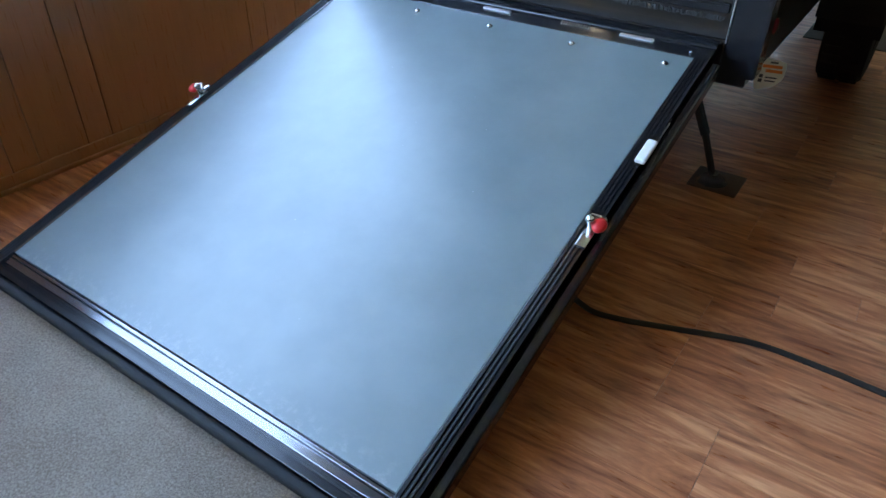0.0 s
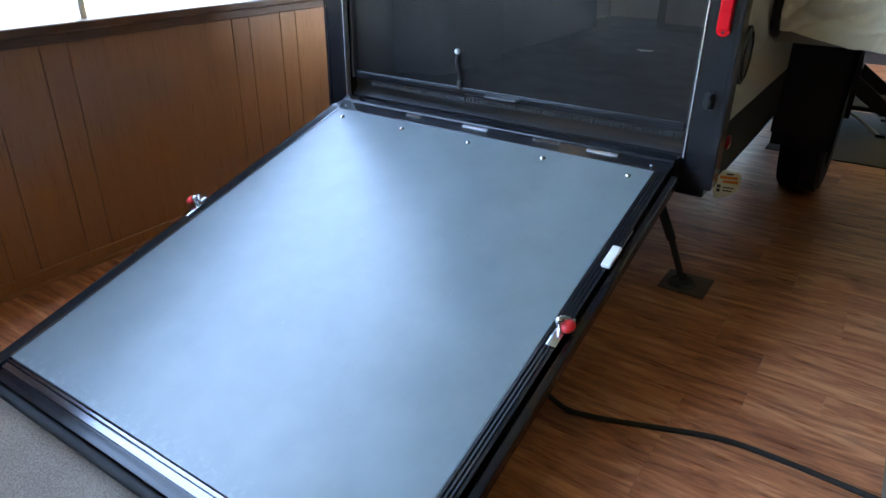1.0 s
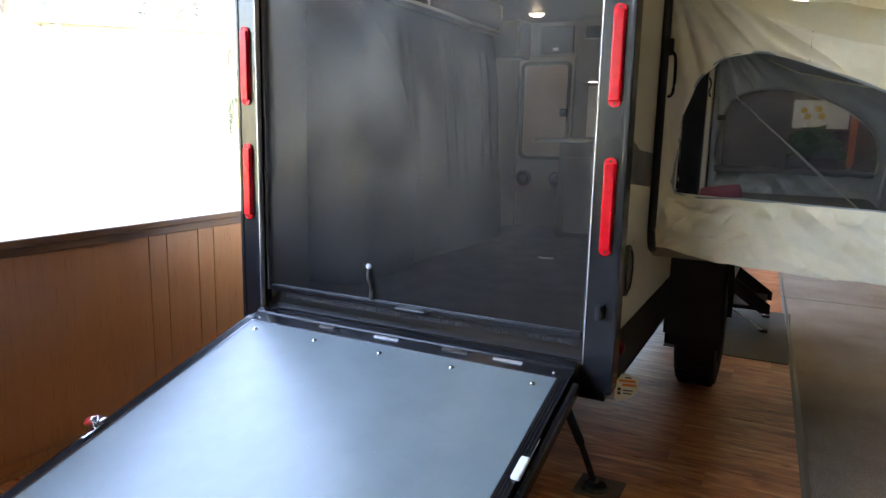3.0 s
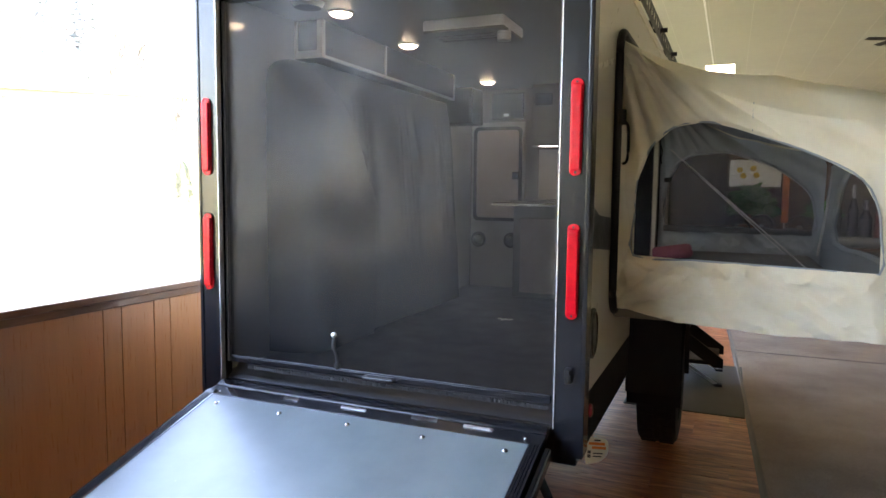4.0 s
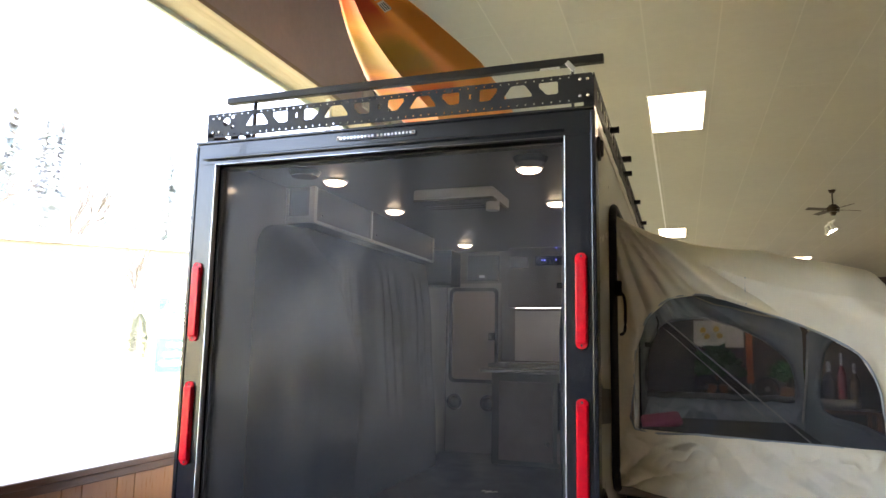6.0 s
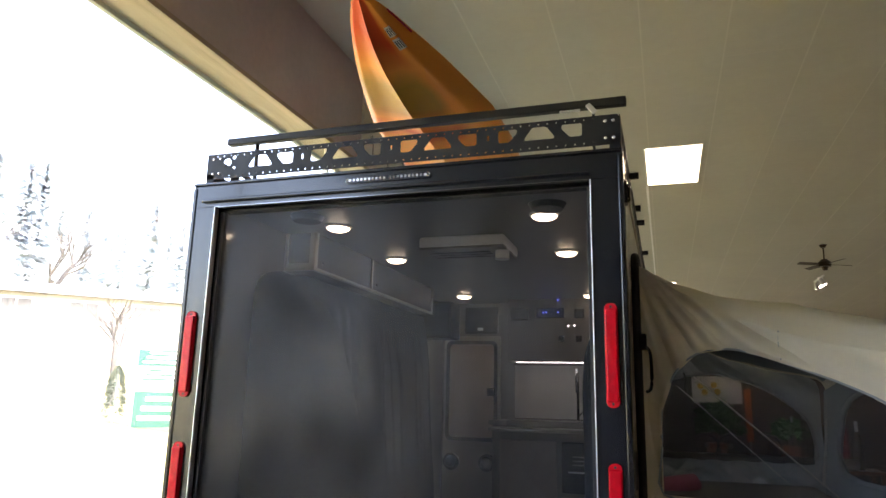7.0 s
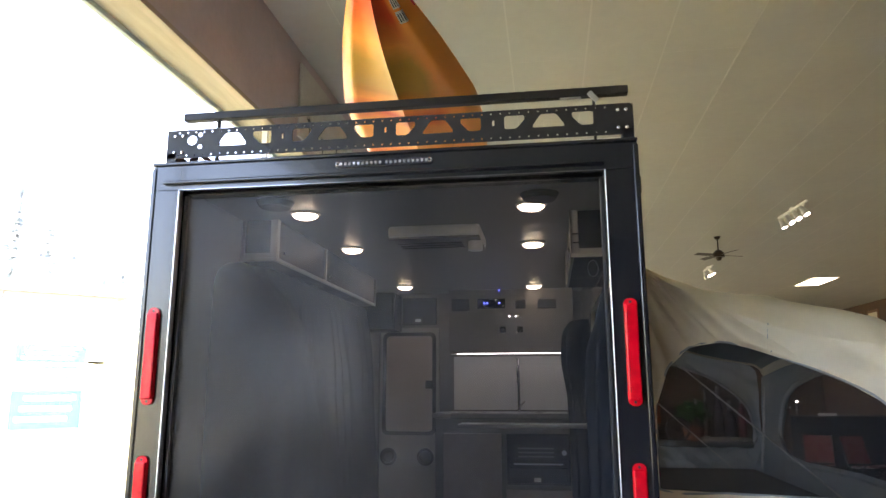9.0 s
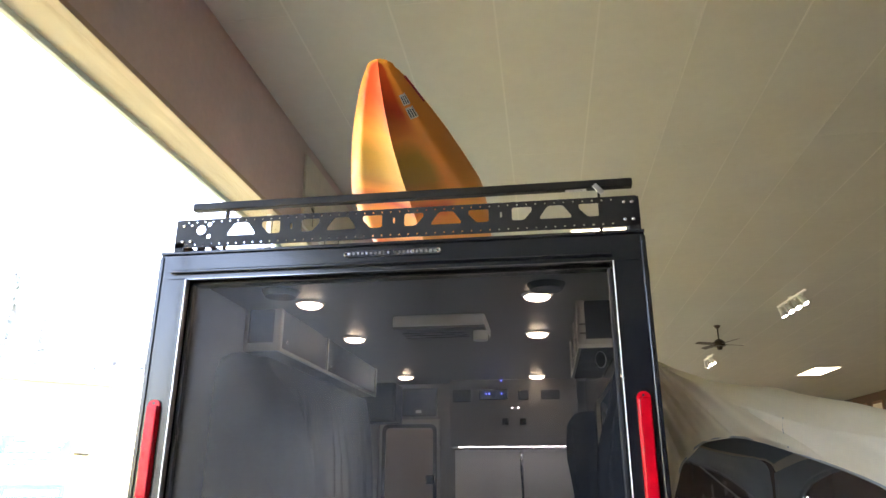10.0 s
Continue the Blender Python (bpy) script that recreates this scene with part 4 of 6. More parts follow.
def wrinkle(x, z):
    """Folds that fan out from the tent's upper corner, and soft ripples along the skirt."""
    dx, dz = x - 1.08, 2.62 - z
    a = math.atan2(dz, dx)
    r = math.hypot(dx, dz)
    wob = 2.5 * noise.noise((2.5 * x, 2.5 * z, 1.7))
    near = max(0, min(1, r / 0.2, (1.25 - r) / 0.7)) * min(1, max(0.7, (1.42 - a) / 0.35))
    fan = (0.034 * (abs(math.sin(a * 15 + 0.35 * wob)) ** 0.85 - 0.6) + 0.014 * math.sin(a * 38 - 0.6 * wob)) * near
    # long slack folds over the window and down the free edge
    above = max(0, min(1, (z - 1.9) / 0.15)) * max(0, min(1, (x - 1.45) / 0.3))
    fan += 0.014 * math.sin(38 * (z + 0.42 * x) + 1.5 * wob) * above
    side = max(0, min(1, (x - 2.2) / 0.1)) * max(0, min(1, (2.0 - z) / 0.3))
    fan += 0.012 * math.sin(42 * x + 9 * z + wob) * side
    dx2, dz2 = x - 1.06, z - 1.1
    r2, a2 = math.hypot(dx2, dz2), math.atan2(dz2, dx2)
    fan += 0.028 * (abs(math.sin(a2 * 7.5 + 0.5 * wob)) ** 0.8 - 0.6) * max(0, min(1, r2 / 0.15, (0.6 - r2) / 0.35))
    low = 0.018 * noise.noise((1.6 * x, 3.0 * z, 5.1))
    skirt = max(0, min(1, (1.48 - z) / 0.1))
    fold = 1 - abs(noise.noise((4.2 * x + 5.0 * z, 7.5 * z - 3.4 * x, 9.4))) * 2.2
    thin = 1 - abs(noise.noise((11 * x - 9 * z, 10 * z + 6 * x, 3.7))) * 2.4
    # stiff diagonal pleats, strongest in patches of the skirt
    ph = 6.5 * (0.6 * x + z) + 0.9 * noise.noise((3 * x, 3 * z, 8.8))
    pleat = abs(2 * (ph - math.floor(ph + 0.5))) - 0.5
    patch = max(0, 0.3 + noise.noise((2.6 * x, 2.2 * z, 12.5)))
    crease = (0.01 * max(0, fold) ** 2.2 + 0.01 * max(0, thin) ** 2 + 0.05 * pleat * patch) * (0.15 + 0.85 * skirt)
    return fan + low + crease


def tent_wall(y, inward, o, w):
    def f(u, v):
        k = int(round(u * NR)) % NR
        x, z = w[k][0] + (o[k][0] - w[k][0]) * v, w[k][1] + (o[k][1] - w[k][1]) * v
        amp = min(1, 0.1 + 8 * v)
        return (x, y - inward * wrinkle(x, z) * amp, z)
    return grid_sheet(NR, 40, f, True)


part("front_wall", thicken(tent_wall(TY0, 1, oring, wring), 0.004), M_CANVAS, tent, "creased cream canvas wall", True)
wf = plate(closed_smooth(WIN, 3), [], lambda x, z: (x, TY0 + 0.003, z), (0, 0.001, 0))
part("mesh_window", wf, M_TENTMESH, tent, "dark insect mesh window")
part("window_binding", sweep(bmesh.new(), [(x, TY0 - 0.001, z) for x, z in closed_smooth(WIN, 3)], 0.006, 6, True), M_TENTGREY, tent)
# far wall, seen through the near window
WIN2 = [(1.15, 1.5), (1.5, 1.492), (1.9, 1.48), (2.257, 1.47), (2.27, 1.63), (2.21, 1.8), (1.96, 1.99), (1.61, 2.105), (1.29, 2.06), (1.165, 1.85)]
w2 = ring_points(WIN2, NR, 1.68, 1.72)
o2 = ring_points([(x if x < 2.1 else 2.1 + 0.7 * (x - 2.1), z) for x, z in OUT], NR, 1.68, 1.72)
part("back_wall", tent_wall(TY1, 1, o2, w2), M_TENTGREY, tent, "grey lined canvas wall", True)
wb = closed_smooth(WIN2, 3)
part("mesh_window", plate(wb, [], lambda x, z: (x, TY1 - 0.004, z), (0, 0.001, 0)), M_TENTMESH, tent)
part("window_binding", sweep(bmesh.new(), [(x, TY1 - 0.01, z) for x, z in wb], 0.011, 6, True), mat("grey_binding", (0.24, 0.26, 0.28), 0.8), tent)
part("rolled_flap", sweep(bmesh.new(), [(1.15 + 1.1 * i / 20, TY1 - 0.04, 1.475 + 0.006 * math.sin(1.9 * i)) for i in range(21)], 0.026, 10), mat("dark_grey_flap", (0.09, 0.095, 0.1), 0.8), tent, "dark grey rolled window flap", True)
part("hanging_cord", sweep(bmesh.new(), smooth_line(((1.315, TY0 + 0.03, 2.02), (1.325, TY0 + 0.03, 1.985), (1.318, TY0 + 0.03, 1.955), (1.325, TY0 + 0.03, 1.925)), 5), 0.005, 6), M_CABLE, tent)
part("toggle", boxed(1.14, 1.2, TY1 - 0.05, TY1 - 0.03, 1.86, 1.9, 0.006), M_RACK, tent)
TOPS = [(1.10, 2.57), (1.3, 2.42), (1.5, 2.31), (1.73, 2.215), (1.95, 2.155), (2.2, 2.115), (2.36, 2.082), (2.41, 2.05), (2.435, 1.99)]


def tent_roof(u, v):
    x = 1.10 + (1.335 - 0.05 * v) * u
    z0 = lerp_table(TOPS, 1.10 + 1.335 * u)
    lift = (0.03 + 0.26 * min(1, u * 1.75) * (1 - 0.25 * u)) * math.sin(math.pi * v ** 0.64) ** 0.75
    if u > 0.94:
        lift *= 1 - (u - 0.94) * 6
    edge = wrinkle(x, z0) * (1 - v) ** 6
    return (x + 0.05 * u * math.sin(math.pi * v), TY0 + (TY1 - TY0) * v - edge, z0 + lift + 0.008 * noise.noise((4 * x, 3 * v, 3.3)))


part("tent_roof", thicken(grid_sheet(90, 30, tent_roof), 0.004), M_CANVAS, tent, "cream canvas tent roof", True)


def roof_lining(u, v):
    x, y, z = tent_roof(0.01 + 0.97 * u, 0.03 + 0.94 * v)
    return (x - 0.012, y, z - 0.02)


part("roof_lining", grid_sheet(60, 24, roof_lining), M_TENTGREY, tent, "grey inner lining under the roof", True)


def end_wall(u, v):
    top = tent_roof(1.0, u)
    y = TY0 + (TY1 - TY0) * u
    z = 1.082 + (top[2] - 1.082) * v
    foot = 2.455 - 0.13 * u
    x = foot + (top[0] - foot) * v + 0.02 * noise.noise((3 * y, 4 * z, 7)) * min(1, 5 * u)
    return (x, y - wrinkle(x, z) * (1 - u) ** 6, z)


part("wall_seam", sweep(bmesh.new(), [(1.745, TY0 - wrinkle(1.745, z) - 0.001, z) for z in (2.08, 2.11, 2.14, 2.17, 2.2, 2.215)], 0.003, 6), M_TENTGREY, tent)
ew = closed_smooth([(0.88, 1.42), (1.5, 1.42), (2.55, 1.42), (2.64, 1.7), (2.4, 1.93), (1.8, 2.02), (1.15, 1.96), (0.86, 1.7)], 3)


def cut_window(bm):
    """Takes the window's field out of an end wall."""
    def inside(y, z):
        hit = False
        for (y0, z0), (y1, z1) in zip(ew, ew[1:] + ew[:1]):
            if (z0 > z) != (z1 > z) and y < y0 + (z - z0) * (y1 - y0) / (z1 - z0):
                hit = not hit
        return hit
    gone = [f for f in bm.faces if inside(*f.calc_center_median().yz)]
    bmesh.ops.delete(bm, geom=gone, context="FACES")
    return bm


def end_point(y, z, back=0.0):
    u = (y - TY0) / (TY1 - TY0)
    v = (z - 1.082) / (tent_roof(1.0, u)[2] - 1.082)
    return (end_wall(u, v)[0] - back, y, z)


part("end_wall", thicken(cut_window(grid_sheet(70, 56, end_wall)), 0.004), M_CANVAS, tent, smooth=True)
part("bed_platform", boxed(1.1, 2.29, TY0 + 0.03, TY1 - 0.03, 1.1, 1.16, 0.01), mat("bed_board", (0.2, 0.18, 0.15), 0.6), tent)
bm = boxed(1.13, 2.26, TY0 + 0.06, TY1 - 0.06, 1.16, 1.3, 0.05, 4)
bmesh.ops.subdivide_edges(bm, edges=bm.edges[:], cuts=2, use_grid_fill=True)
tagged(link("mattress", bm, M_MATTRESS, smooth=True), "dark fabric mattress lying in the tent bed", "mattress")
cu = boxed(-0.14, 0.14, -0.1, 0.1, -0.032, 0.032, 0.03, 4)
bmesh.ops.subdivide_edges(cu, edges=cu.edges[:], cuts=1, use_grid_fill=True)
bmesh.ops.transform(cu, matrix=pose(1.28, 2.25, 1.338, 12, -9, 6), verts=cu.verts)
tagged(link("cushion", cu, M_PINK, smooth=True), "magenta pink cushion on the mattress", "cushion")
for a, b in (((1.36, 0.74, 2.0), (2.02, 0.74, 1.41)), ((1.32, 2.94, 2.0), (2.06, 2.94, 1.31)), ((2.385, 2.98, 1.98), (2.3, 2.98, 1.3))):
    part("tent_pole", cyled(a, b, 0.0038 if a[0] < 2 else 0.01, 8), M_POLE, tent, "thin aluminium tent pole")
part("end_lining", cut_window(grid_sheet(70, 56, lambda u, v: (lambda p: (p[0] - 0.02, p[1], p[2] - 0.01))(end_wall(u, v)))), M_TENTGREY, tent, "grey inner lining", True)
part("mesh_window", grid_fill([end_point(y, z, 0.012) for y, z in ew]), M_TENTMESH, tent)
part("window_binding", sweep(bmesh.new(), [end_point(y, z, 0.012) for y, z in ew], 0.022, 6, True), M_TENTGREY, tent)
# black frame round the side opening
fr = [(1.105, y, z) for y, z in rounded(0.64, 3.09, 1.13, 2.615, 0.13, 6)]
part("opening_frame", sweep(bmesh.new(), fr, 0.022, 10, True), M_RACK, trailer, "black tubular tent opening frame", True)
lt = boxed(1.11, 1.15, 0.6, 0.64, 2.12, 2.2, 0.006)
sweep(lt, smooth_line(((1.14, 0.61, 2.14), (1.165, 0.6, 2.1), (1.165, 0.6, 1.95), (1.14, 0.61, 1.92))), 0.008, 8)
part("frame_latch", lt, M_BLACK, trailer)

# ---- roof rack ----
rack = thing("roof_rack", (0, 2.3, BT + 0.02), "black perforated metal roof rack with cross bars", "roof rack")
RZ0_, RZ1_ = 2.975, 3.115
cells = []
zc = 3.058
h = 0.031
X0, X1 = -1.055, 1.09
for k in range(-3, 2):
    c = 0.004 + 0.487 * k
    cells.append(rounded(c - 0.005, c + 0.005, zc - 0.014, zc + 0.014, 0.004, 2))
    for poly in ([(c + 0.048, zc - h), (c + 0.1, zc - h), (c + 0.136, zc + h * 0.3), (c + 0.136, zc + h), (c + 0.048, zc + h)],
                 [(c + 0.172, zc - h), (c + 0.307, zc - h), (c + 0.307, zc - h * 0.6), (c + 0.272, zc + h), (c + 0.207, zc + h), (c + 0.172, zc - h * 0.6)],
                 [(c + 0.378, zc - h), (c + 0.432, zc - h), (c + 0.432, zc + h), (c + 0.341, zc + h), (c + 0.341, zc + h * 0.3)]):
        cells.append(round_poly(poly, 0.012, 3))
cells = [q for q in cells if min(p[0] for p in q) > X0 + 0.18 and max(p[0] for p in q) < X1 - 0.1]
holes = list(cells)
holes += [disc_pts(X0 + 0.125, zc + 0.004, 0.024, 14), disc_pts(X0 + 0.165, zc + 0.03, 0.011, 10), disc_pts(X0 + 0.165, zc - 0.03, 0.011, 10)]
n = int((X1 - X0 - 0.1) / 0.041)
for k in range(n):
    x = X0 + 0.06 + 0.041 * k
    for z in (RZ0_ + 0.014, RZ1_ - 0.014):
        holes.append(disc_pts(x, z, 0.0045, 6))
part("rear_plate", plate([(X0, RZ0_), (X1 - 0.012, RZ0_), (X1, RZ0_ + 0.02), (X1, RZ1_ - 0.02), (X1 - 0.012, RZ1_), (X0, RZ1_)], holes, lambda x, z: (x, 0.03, z), (0, 0.005, 0)), M_RACK, rack, "black laser-cut rear plate")
for x in (X0 + 0.04, X0 + 0.08, X1 - 0.03, X1 - 0.065):
    for z in (RZ0_ + 0.03, RZ1_ - 0.03):
        bm = bmesh.new()
        ball(bm, (x, 0.028, z), 0.008, 1, 0.6, 1, 10)
        part("bolt", bm, M_CHROME, rack, smooth=True)
for s in (-1, 1):
    xs = X1 if s > 0 else X0
    hs = []
    y = 0.2
    k = 0
    while y < TL - 0.3:
        hs.append(round_poly([(y - 0.05, zc - h), (y + 0.05, zc - h), (y + 0.03, zc + h), (y - 0.03, zc + h)] if k % 2 else [(y - 0.03, zc - h), (y + 0.03, zc - h), (y + 0.05, zc + h), (y - 0.05, zc + h)], 0.012, 3))
        y += 0.15
        k += 1
    part("side_plate", plate([(0.036, RZ0_), (TL - 0.1, RZ0_), (TL - 0.1, RZ1_), (0.036, RZ1_)], hs, lambda y, z: (xs, y, z), (-s * 0.005, 0, 0)), M_RACK, rack)
    for y in (0.06, 1.1, 2.2, 3.3, 4.3):
        part("foot", boxed(xs - 0.05 if s > 0 else xs, xs if s > 0 else xs + 0.05, y - 0.03, y + 0.03, BT + 0.012, RZ0_ + 0.03, 0.004), M_RACK, rack)
for y in (0.3, 2.25):
    bar_ob = part("load_bar", boxed(-1.13, 1.108, y - 0.022, y + 0.022, 3.27, 3.312, 0.006), M_RACK, rack, "raised black load bar across the rack")
    for xs in (-0.95, 0.95):
        part("bar_bracket", boxed(xs - 0.006, xs + 0.006, y + 0.002, y + 0.03, RZ1_ - 0.075, 3.28, 0.002), M_RACK, bar_ob)
for y in (0.76, 1.78, 2.78, 3.8):
    part("cross_bar", cyled((-1.11, y, 3.06), (1.14, y, 3.06), 0.019, 14), M_RACK, rack, "black tubular cross bar", True)
hw = boxed(0.79, 0.89, 0.272, 0.28, 3.252, 3.264, 0.003)
tilt = boxed(-0.013, 0.013, -0.003, 0.003, -0.03, 0.03, 0.002)
bmesh.ops.transform(tilt, matrix=pose(0.945, 0.27, 3.258, 0, -40, 0), verts=tilt.verts)
part("bar_clamp", hw, M_ALU, rack, "bright metal bar clamp")
part("clamp_tongue", tilt, M_ALU, rack, "tilted bright clamp tongue")

# ---- kayak ----
GUN = [(-0.47, 0.002), (-0.464, 0.024), (-0.44, 0.052), (-0.3, 0.112), (-0.1, 0.178), (0.08, 0.232), (0.35, 0.3), (0.68, 0.375), (1.2, 0.41), (1.8, 0.40), (2.3, 0.31), (2.7, 0.16), (2.85, 0.012)]
KEEL = [(-0.47, 3.55), (-0.44, 3.525), (-0.38, 3.48), (-0.28, 3.425), (-0.1, 3.375), (0.2, 3.342), (0.6, 3.332), (1.2, 3.33), (1.9, 3.335), (2.4, 3.37), (2.75, 3.47), (2.85, 3.57)]
GZ = [(-0.47, 3.575), (-0.2, 3.555), (0.3, 3.535), (0.9, 3.52), (1.5, 3.515), (2.2, 3.53), (2.85, 3.58)]


def soft(table, y):
    return sum(lerp_table(table, y + d) * w for d, w in ((-0.05, 0.25), (0, 0.5), (0.05, 0.25))) if table[0][0] + 0.05 < y < table[-1][0] - 0.05 else lerp_table(table, y)


def hull(u, v):
    y = -0.47 + 3.32 * (u ** 1.35 if u < 0.5 else 1 - (1 - u) * 1.0 * (1 - 0.5 ** 1.35) / 0.5)
    w, k, g = soft(GUN, y), soft(KEEL, y), soft(GZ, y)
    cx = 0.034 - 0.05 * (y + 0.47)
    a = 2 * v - 1
    s = -1 if a < 0 else 1
    a = abs(a)
    if a < 0.64:
        # hollow run from the keel ridge out to the chine
        t = a / 0.64
        x, z = 0.8 * w * t, k + (g - k) * 0.44 * (0.72 * t + 0.28 * t ** 0.5) + 0.014 * min(1, w / 0.25) * math.sin(math.pi * t)
    else:
        t = (a - 0.64) / 0.36
        x, z = w * (0.8 + 0.2 * math.sin(t * math.pi / 2)), k + (g - k) * (0.44 + 0.56 * t ** 1.2)
    return (cx + s * x, y, z)


kayak = thing("kayak", (0, 0.8, 3.33), "orange and yellow plastic kayak lying keel down on the roof rack", "kayak")
kb = grid_sheet(80, 44, hull)
hull_ob = part("hull", kb, M_KAYAK, kayak, "glossy mottled orange and yellow hull", True)
girth = hull_ob.data.attributes.new("girth", "FLOAT", "POINT")
# orange starts sooner on the right side, brightening its shaded face by colour
girth.data.foreach_set("value", [1.4 * g if g > 0 else -0.7 * g for _ in range(81) for g in (2 * j / 44 - 1 for j in range(45))])
dk = grid_sheet(80, 12, lambda u, v: (lambda p, q: (p[0] + (q[0] - p[0]) * v, p[1], p[2] + 0.06 * math.sin(math.pi * v) * min(1, 3 * soft(GUN, p[1]))))(hull(u, 0.0), hull(u, 1.0)))
part("deck", dk, M_KAYAK, kayak, smooth=True)
for t0, t1 in ((0.102, 0.13), (0.137, 0.168)):
    bm = grid_sheet(4, 4, lambda u, v: tuple(Vector(hull(t0 + (t1 - t0) * u, 0.74 + 0.1 * v)) + Vector((0.003, -0.002, -0.003))))
    st = part("sticker", bm, M_PAPER, kayak, "small white sticker")
    for j in range(3):
        b0 = 0.752 + 0.028 * j
        bm = grid_sheet(2, 2, lambda u, v: tuple(Vector(hull(t0 + (t1 - t0) * (0.15 + 0.7 * u), b0 + 0.013 * v)) + Vector((0.005, -0.0035, -0.005))))
        part("print_bar", bm, M_INK, st)
part("deck_cord", sweep(bmesh.new(), [tuple(Vector(hull(t, 0.955)) + Vector((0.012, -0.004, 0.0))) for t in (0.08, 0.1, 0.12, 0.14, 0.16)], 0.005, 6), M_REDGRIP, kayak)

# ---- inside the trailer ----
LAMPZ = 2.876


def round_lamp(x, y):
    t = thing("ceiling_lamp", (x, y, LAMPZ), "small round lit ceiling lamp with a white rim", "ceiling lamp", "trailer ceiling lamps")
    part("rim", cyled((x, y, LAMPZ), (x, y, LAMPZ - 0.012), 0.085, 28, 0.075), M_WHITE, t, smooth=True)
    bm = bmesh.new()
    ball(bm, (x, y, LAMPZ - 0.01), 0.07, 1, 1, 0.36, 24)
    part("diffuser", bm, M_LAMP, t, "glowing diffuser", True)


for x, y in ((-0.628, 0.755), (0.632, 0.755), (-0.645, 1.755), (0.618, 1.755), (-0.66, 3.63), (0.58, 3.76)):
    round_lamp(x, y)

for x, y in ((-0.7, 0.5), (0.68, 0.56)):
    spk = thing("speaker", (x, y, LAMPZ), "black round ceiling speaker", "speaker", "ceiling speakers")
    part("grille", cyled((x, y, LAMPZ), (x, y, LAMPZ - 0.03), 0.1, 24, 0.08), M_RACK, spk, smooth=True)

ac = thing("air_conditioner", (0.04, 1.5, 2.8), "white ceiling air conditioner cover with a rounded grille", "air conditioner")
part("cover", boxed(-0.24, 0.32, 1.12, 1.55, 2.8, 2.875, 0.02, 4), M_WHITE, ac, smooth=True)
# grey plate paints the shade under the white cover
part("base_plate", boxed(-0.235, 0.315, 1.126, 1.544, 2.79, 2.806, 0.004), M_CEILLIN, ac, "grille base, grey for the cover's shaded underside")
for k in range(3):
    part("grille_slat", boxed(-0.2, 0.2, 1.24 + 0.07 * k, 1.25 + 0.07 * k, 2.784, 2.79, 0.002), M_CAB, ac)
part("knob", cyled((0.28, 1.25, 2.8), (0.28, 1.25, 2.735), 0.045, 18), M_WHITE, ac, smooth=True)


M_SHELFFRAME = mat("pale_shelf_frame", (0.33, 0.32, 0.29), 0.5, var=0.05, bump=0.02)


def overhead(x0, x1, y0, y1, z0, z1, face, posts, label):
    """A framed overhead cabinet: pale rails and posts round dark fronts, which stand in for a shaded open shelf; face:
    which way its doors look.
    """
    t = thing("overhead_cabinet", ((x0 + x1) / 2, (y0 + y1) / 2, z0), label, "cabinet", "overhead cabinets")
    fx = x1 if face > 0 else x0
    r = 0.021
    part("bottom_board", boxed(x0 + 0.004, x1 - 0.004, y0 + 0.004, y1, z0 + 0.002, z0 + 0.014), M_CABDARK, t, "dark underside")
    part("front_rail", boxed(min(fx, fx - face * 0.018), max(fx, fx - face * 0.018), y0, y1, z0, z0 + r, 0.003), M_SHELFFRAME, t)
    part("end_rail", boxed(x0, x1, y0 - 0.012, y0, z0, z0 + r, 0.003), M_SHELFFRAME, t)
    for y in posts:
        part("post", boxed(min(fx + face * 0.002, fx - face * 0.02), max(fx + face * 0.002, fx - face * 0.02), y - r / 2, y + r / 2, z0 + r, z1, 0.003), M_SHELFFRAME, t)
    for xa, w in ((x0, r), (fx - 0.044 if face > 0 else fx, 0.044)):
        part("end_stile", boxed(xa, xa + w, y0 - 0.012, y0, z0 + r, z1, 0.003), M_SHELFFRAME, t)
    part("end_rail", boxed(x0 + r, x1 - r, y0 - 0.008, y0, z0 + r, z0 + 0.05), M_SHELFFRAME, t)
    part("end_panel", boxed(x0 + r, x1 - r, y0 + 0.006, y0 + 0.012, z0 + r, z1), M_CABDARK, t, "dark tinted end panel")
    # dark sheets added across the openings, painting in the shelf's shade
    for a, b in zip(posts, posts[1:]):
        d = part("door", boxed(min(fx - face * 0.01, fx - face * 0.016), max(fx - face * 0.01, fx - face * 0.016), a + r / 2, b - r / 2, z0 + r, z1), M_CABDARK, t, "dark sheet in place of the shelf's shaded inside")
        part("knob", cyled((fx - face * 0.012, a + 0.06, z0 + 0.06), (fx + face * 0.012, a + 0.06, z0 + 0.06), 0.01, 12), M_CHROME, d, smooth=True)
    return t


overhead(-1.044, -0.825, 0.86, 3.15, 2.63, 2.875, 1, (0.872, 1.735, 3.138), "grey overhead cabinet with pale posts and dark fronts")
right_cab = overhead(0.838, 1.044, 0.92, 2.1, 2.61, 2.875, -1, (0.933, 1.5, 2.087), "grey overhead cabinet with a dark barred end")
for z in (2.69, 2.74):
    for xa in (0.85, 0.995):
        part("end_pin", cyled((xa, 0.9, z), (xa + 0.04, 0.9, z), 0.004, 6), M_RACK, right_cab)
part("strap_ring", sweep(bmesh.new(), [(0.955 + 0.028 * math.cos(a), 0.96, 2.555 + 0.045 * math.sin(a)) for a in (math.tau * k / 16 for k in range(16))], 0.0028, 6, True), M_POLE, right_cab, "thin grey ring")

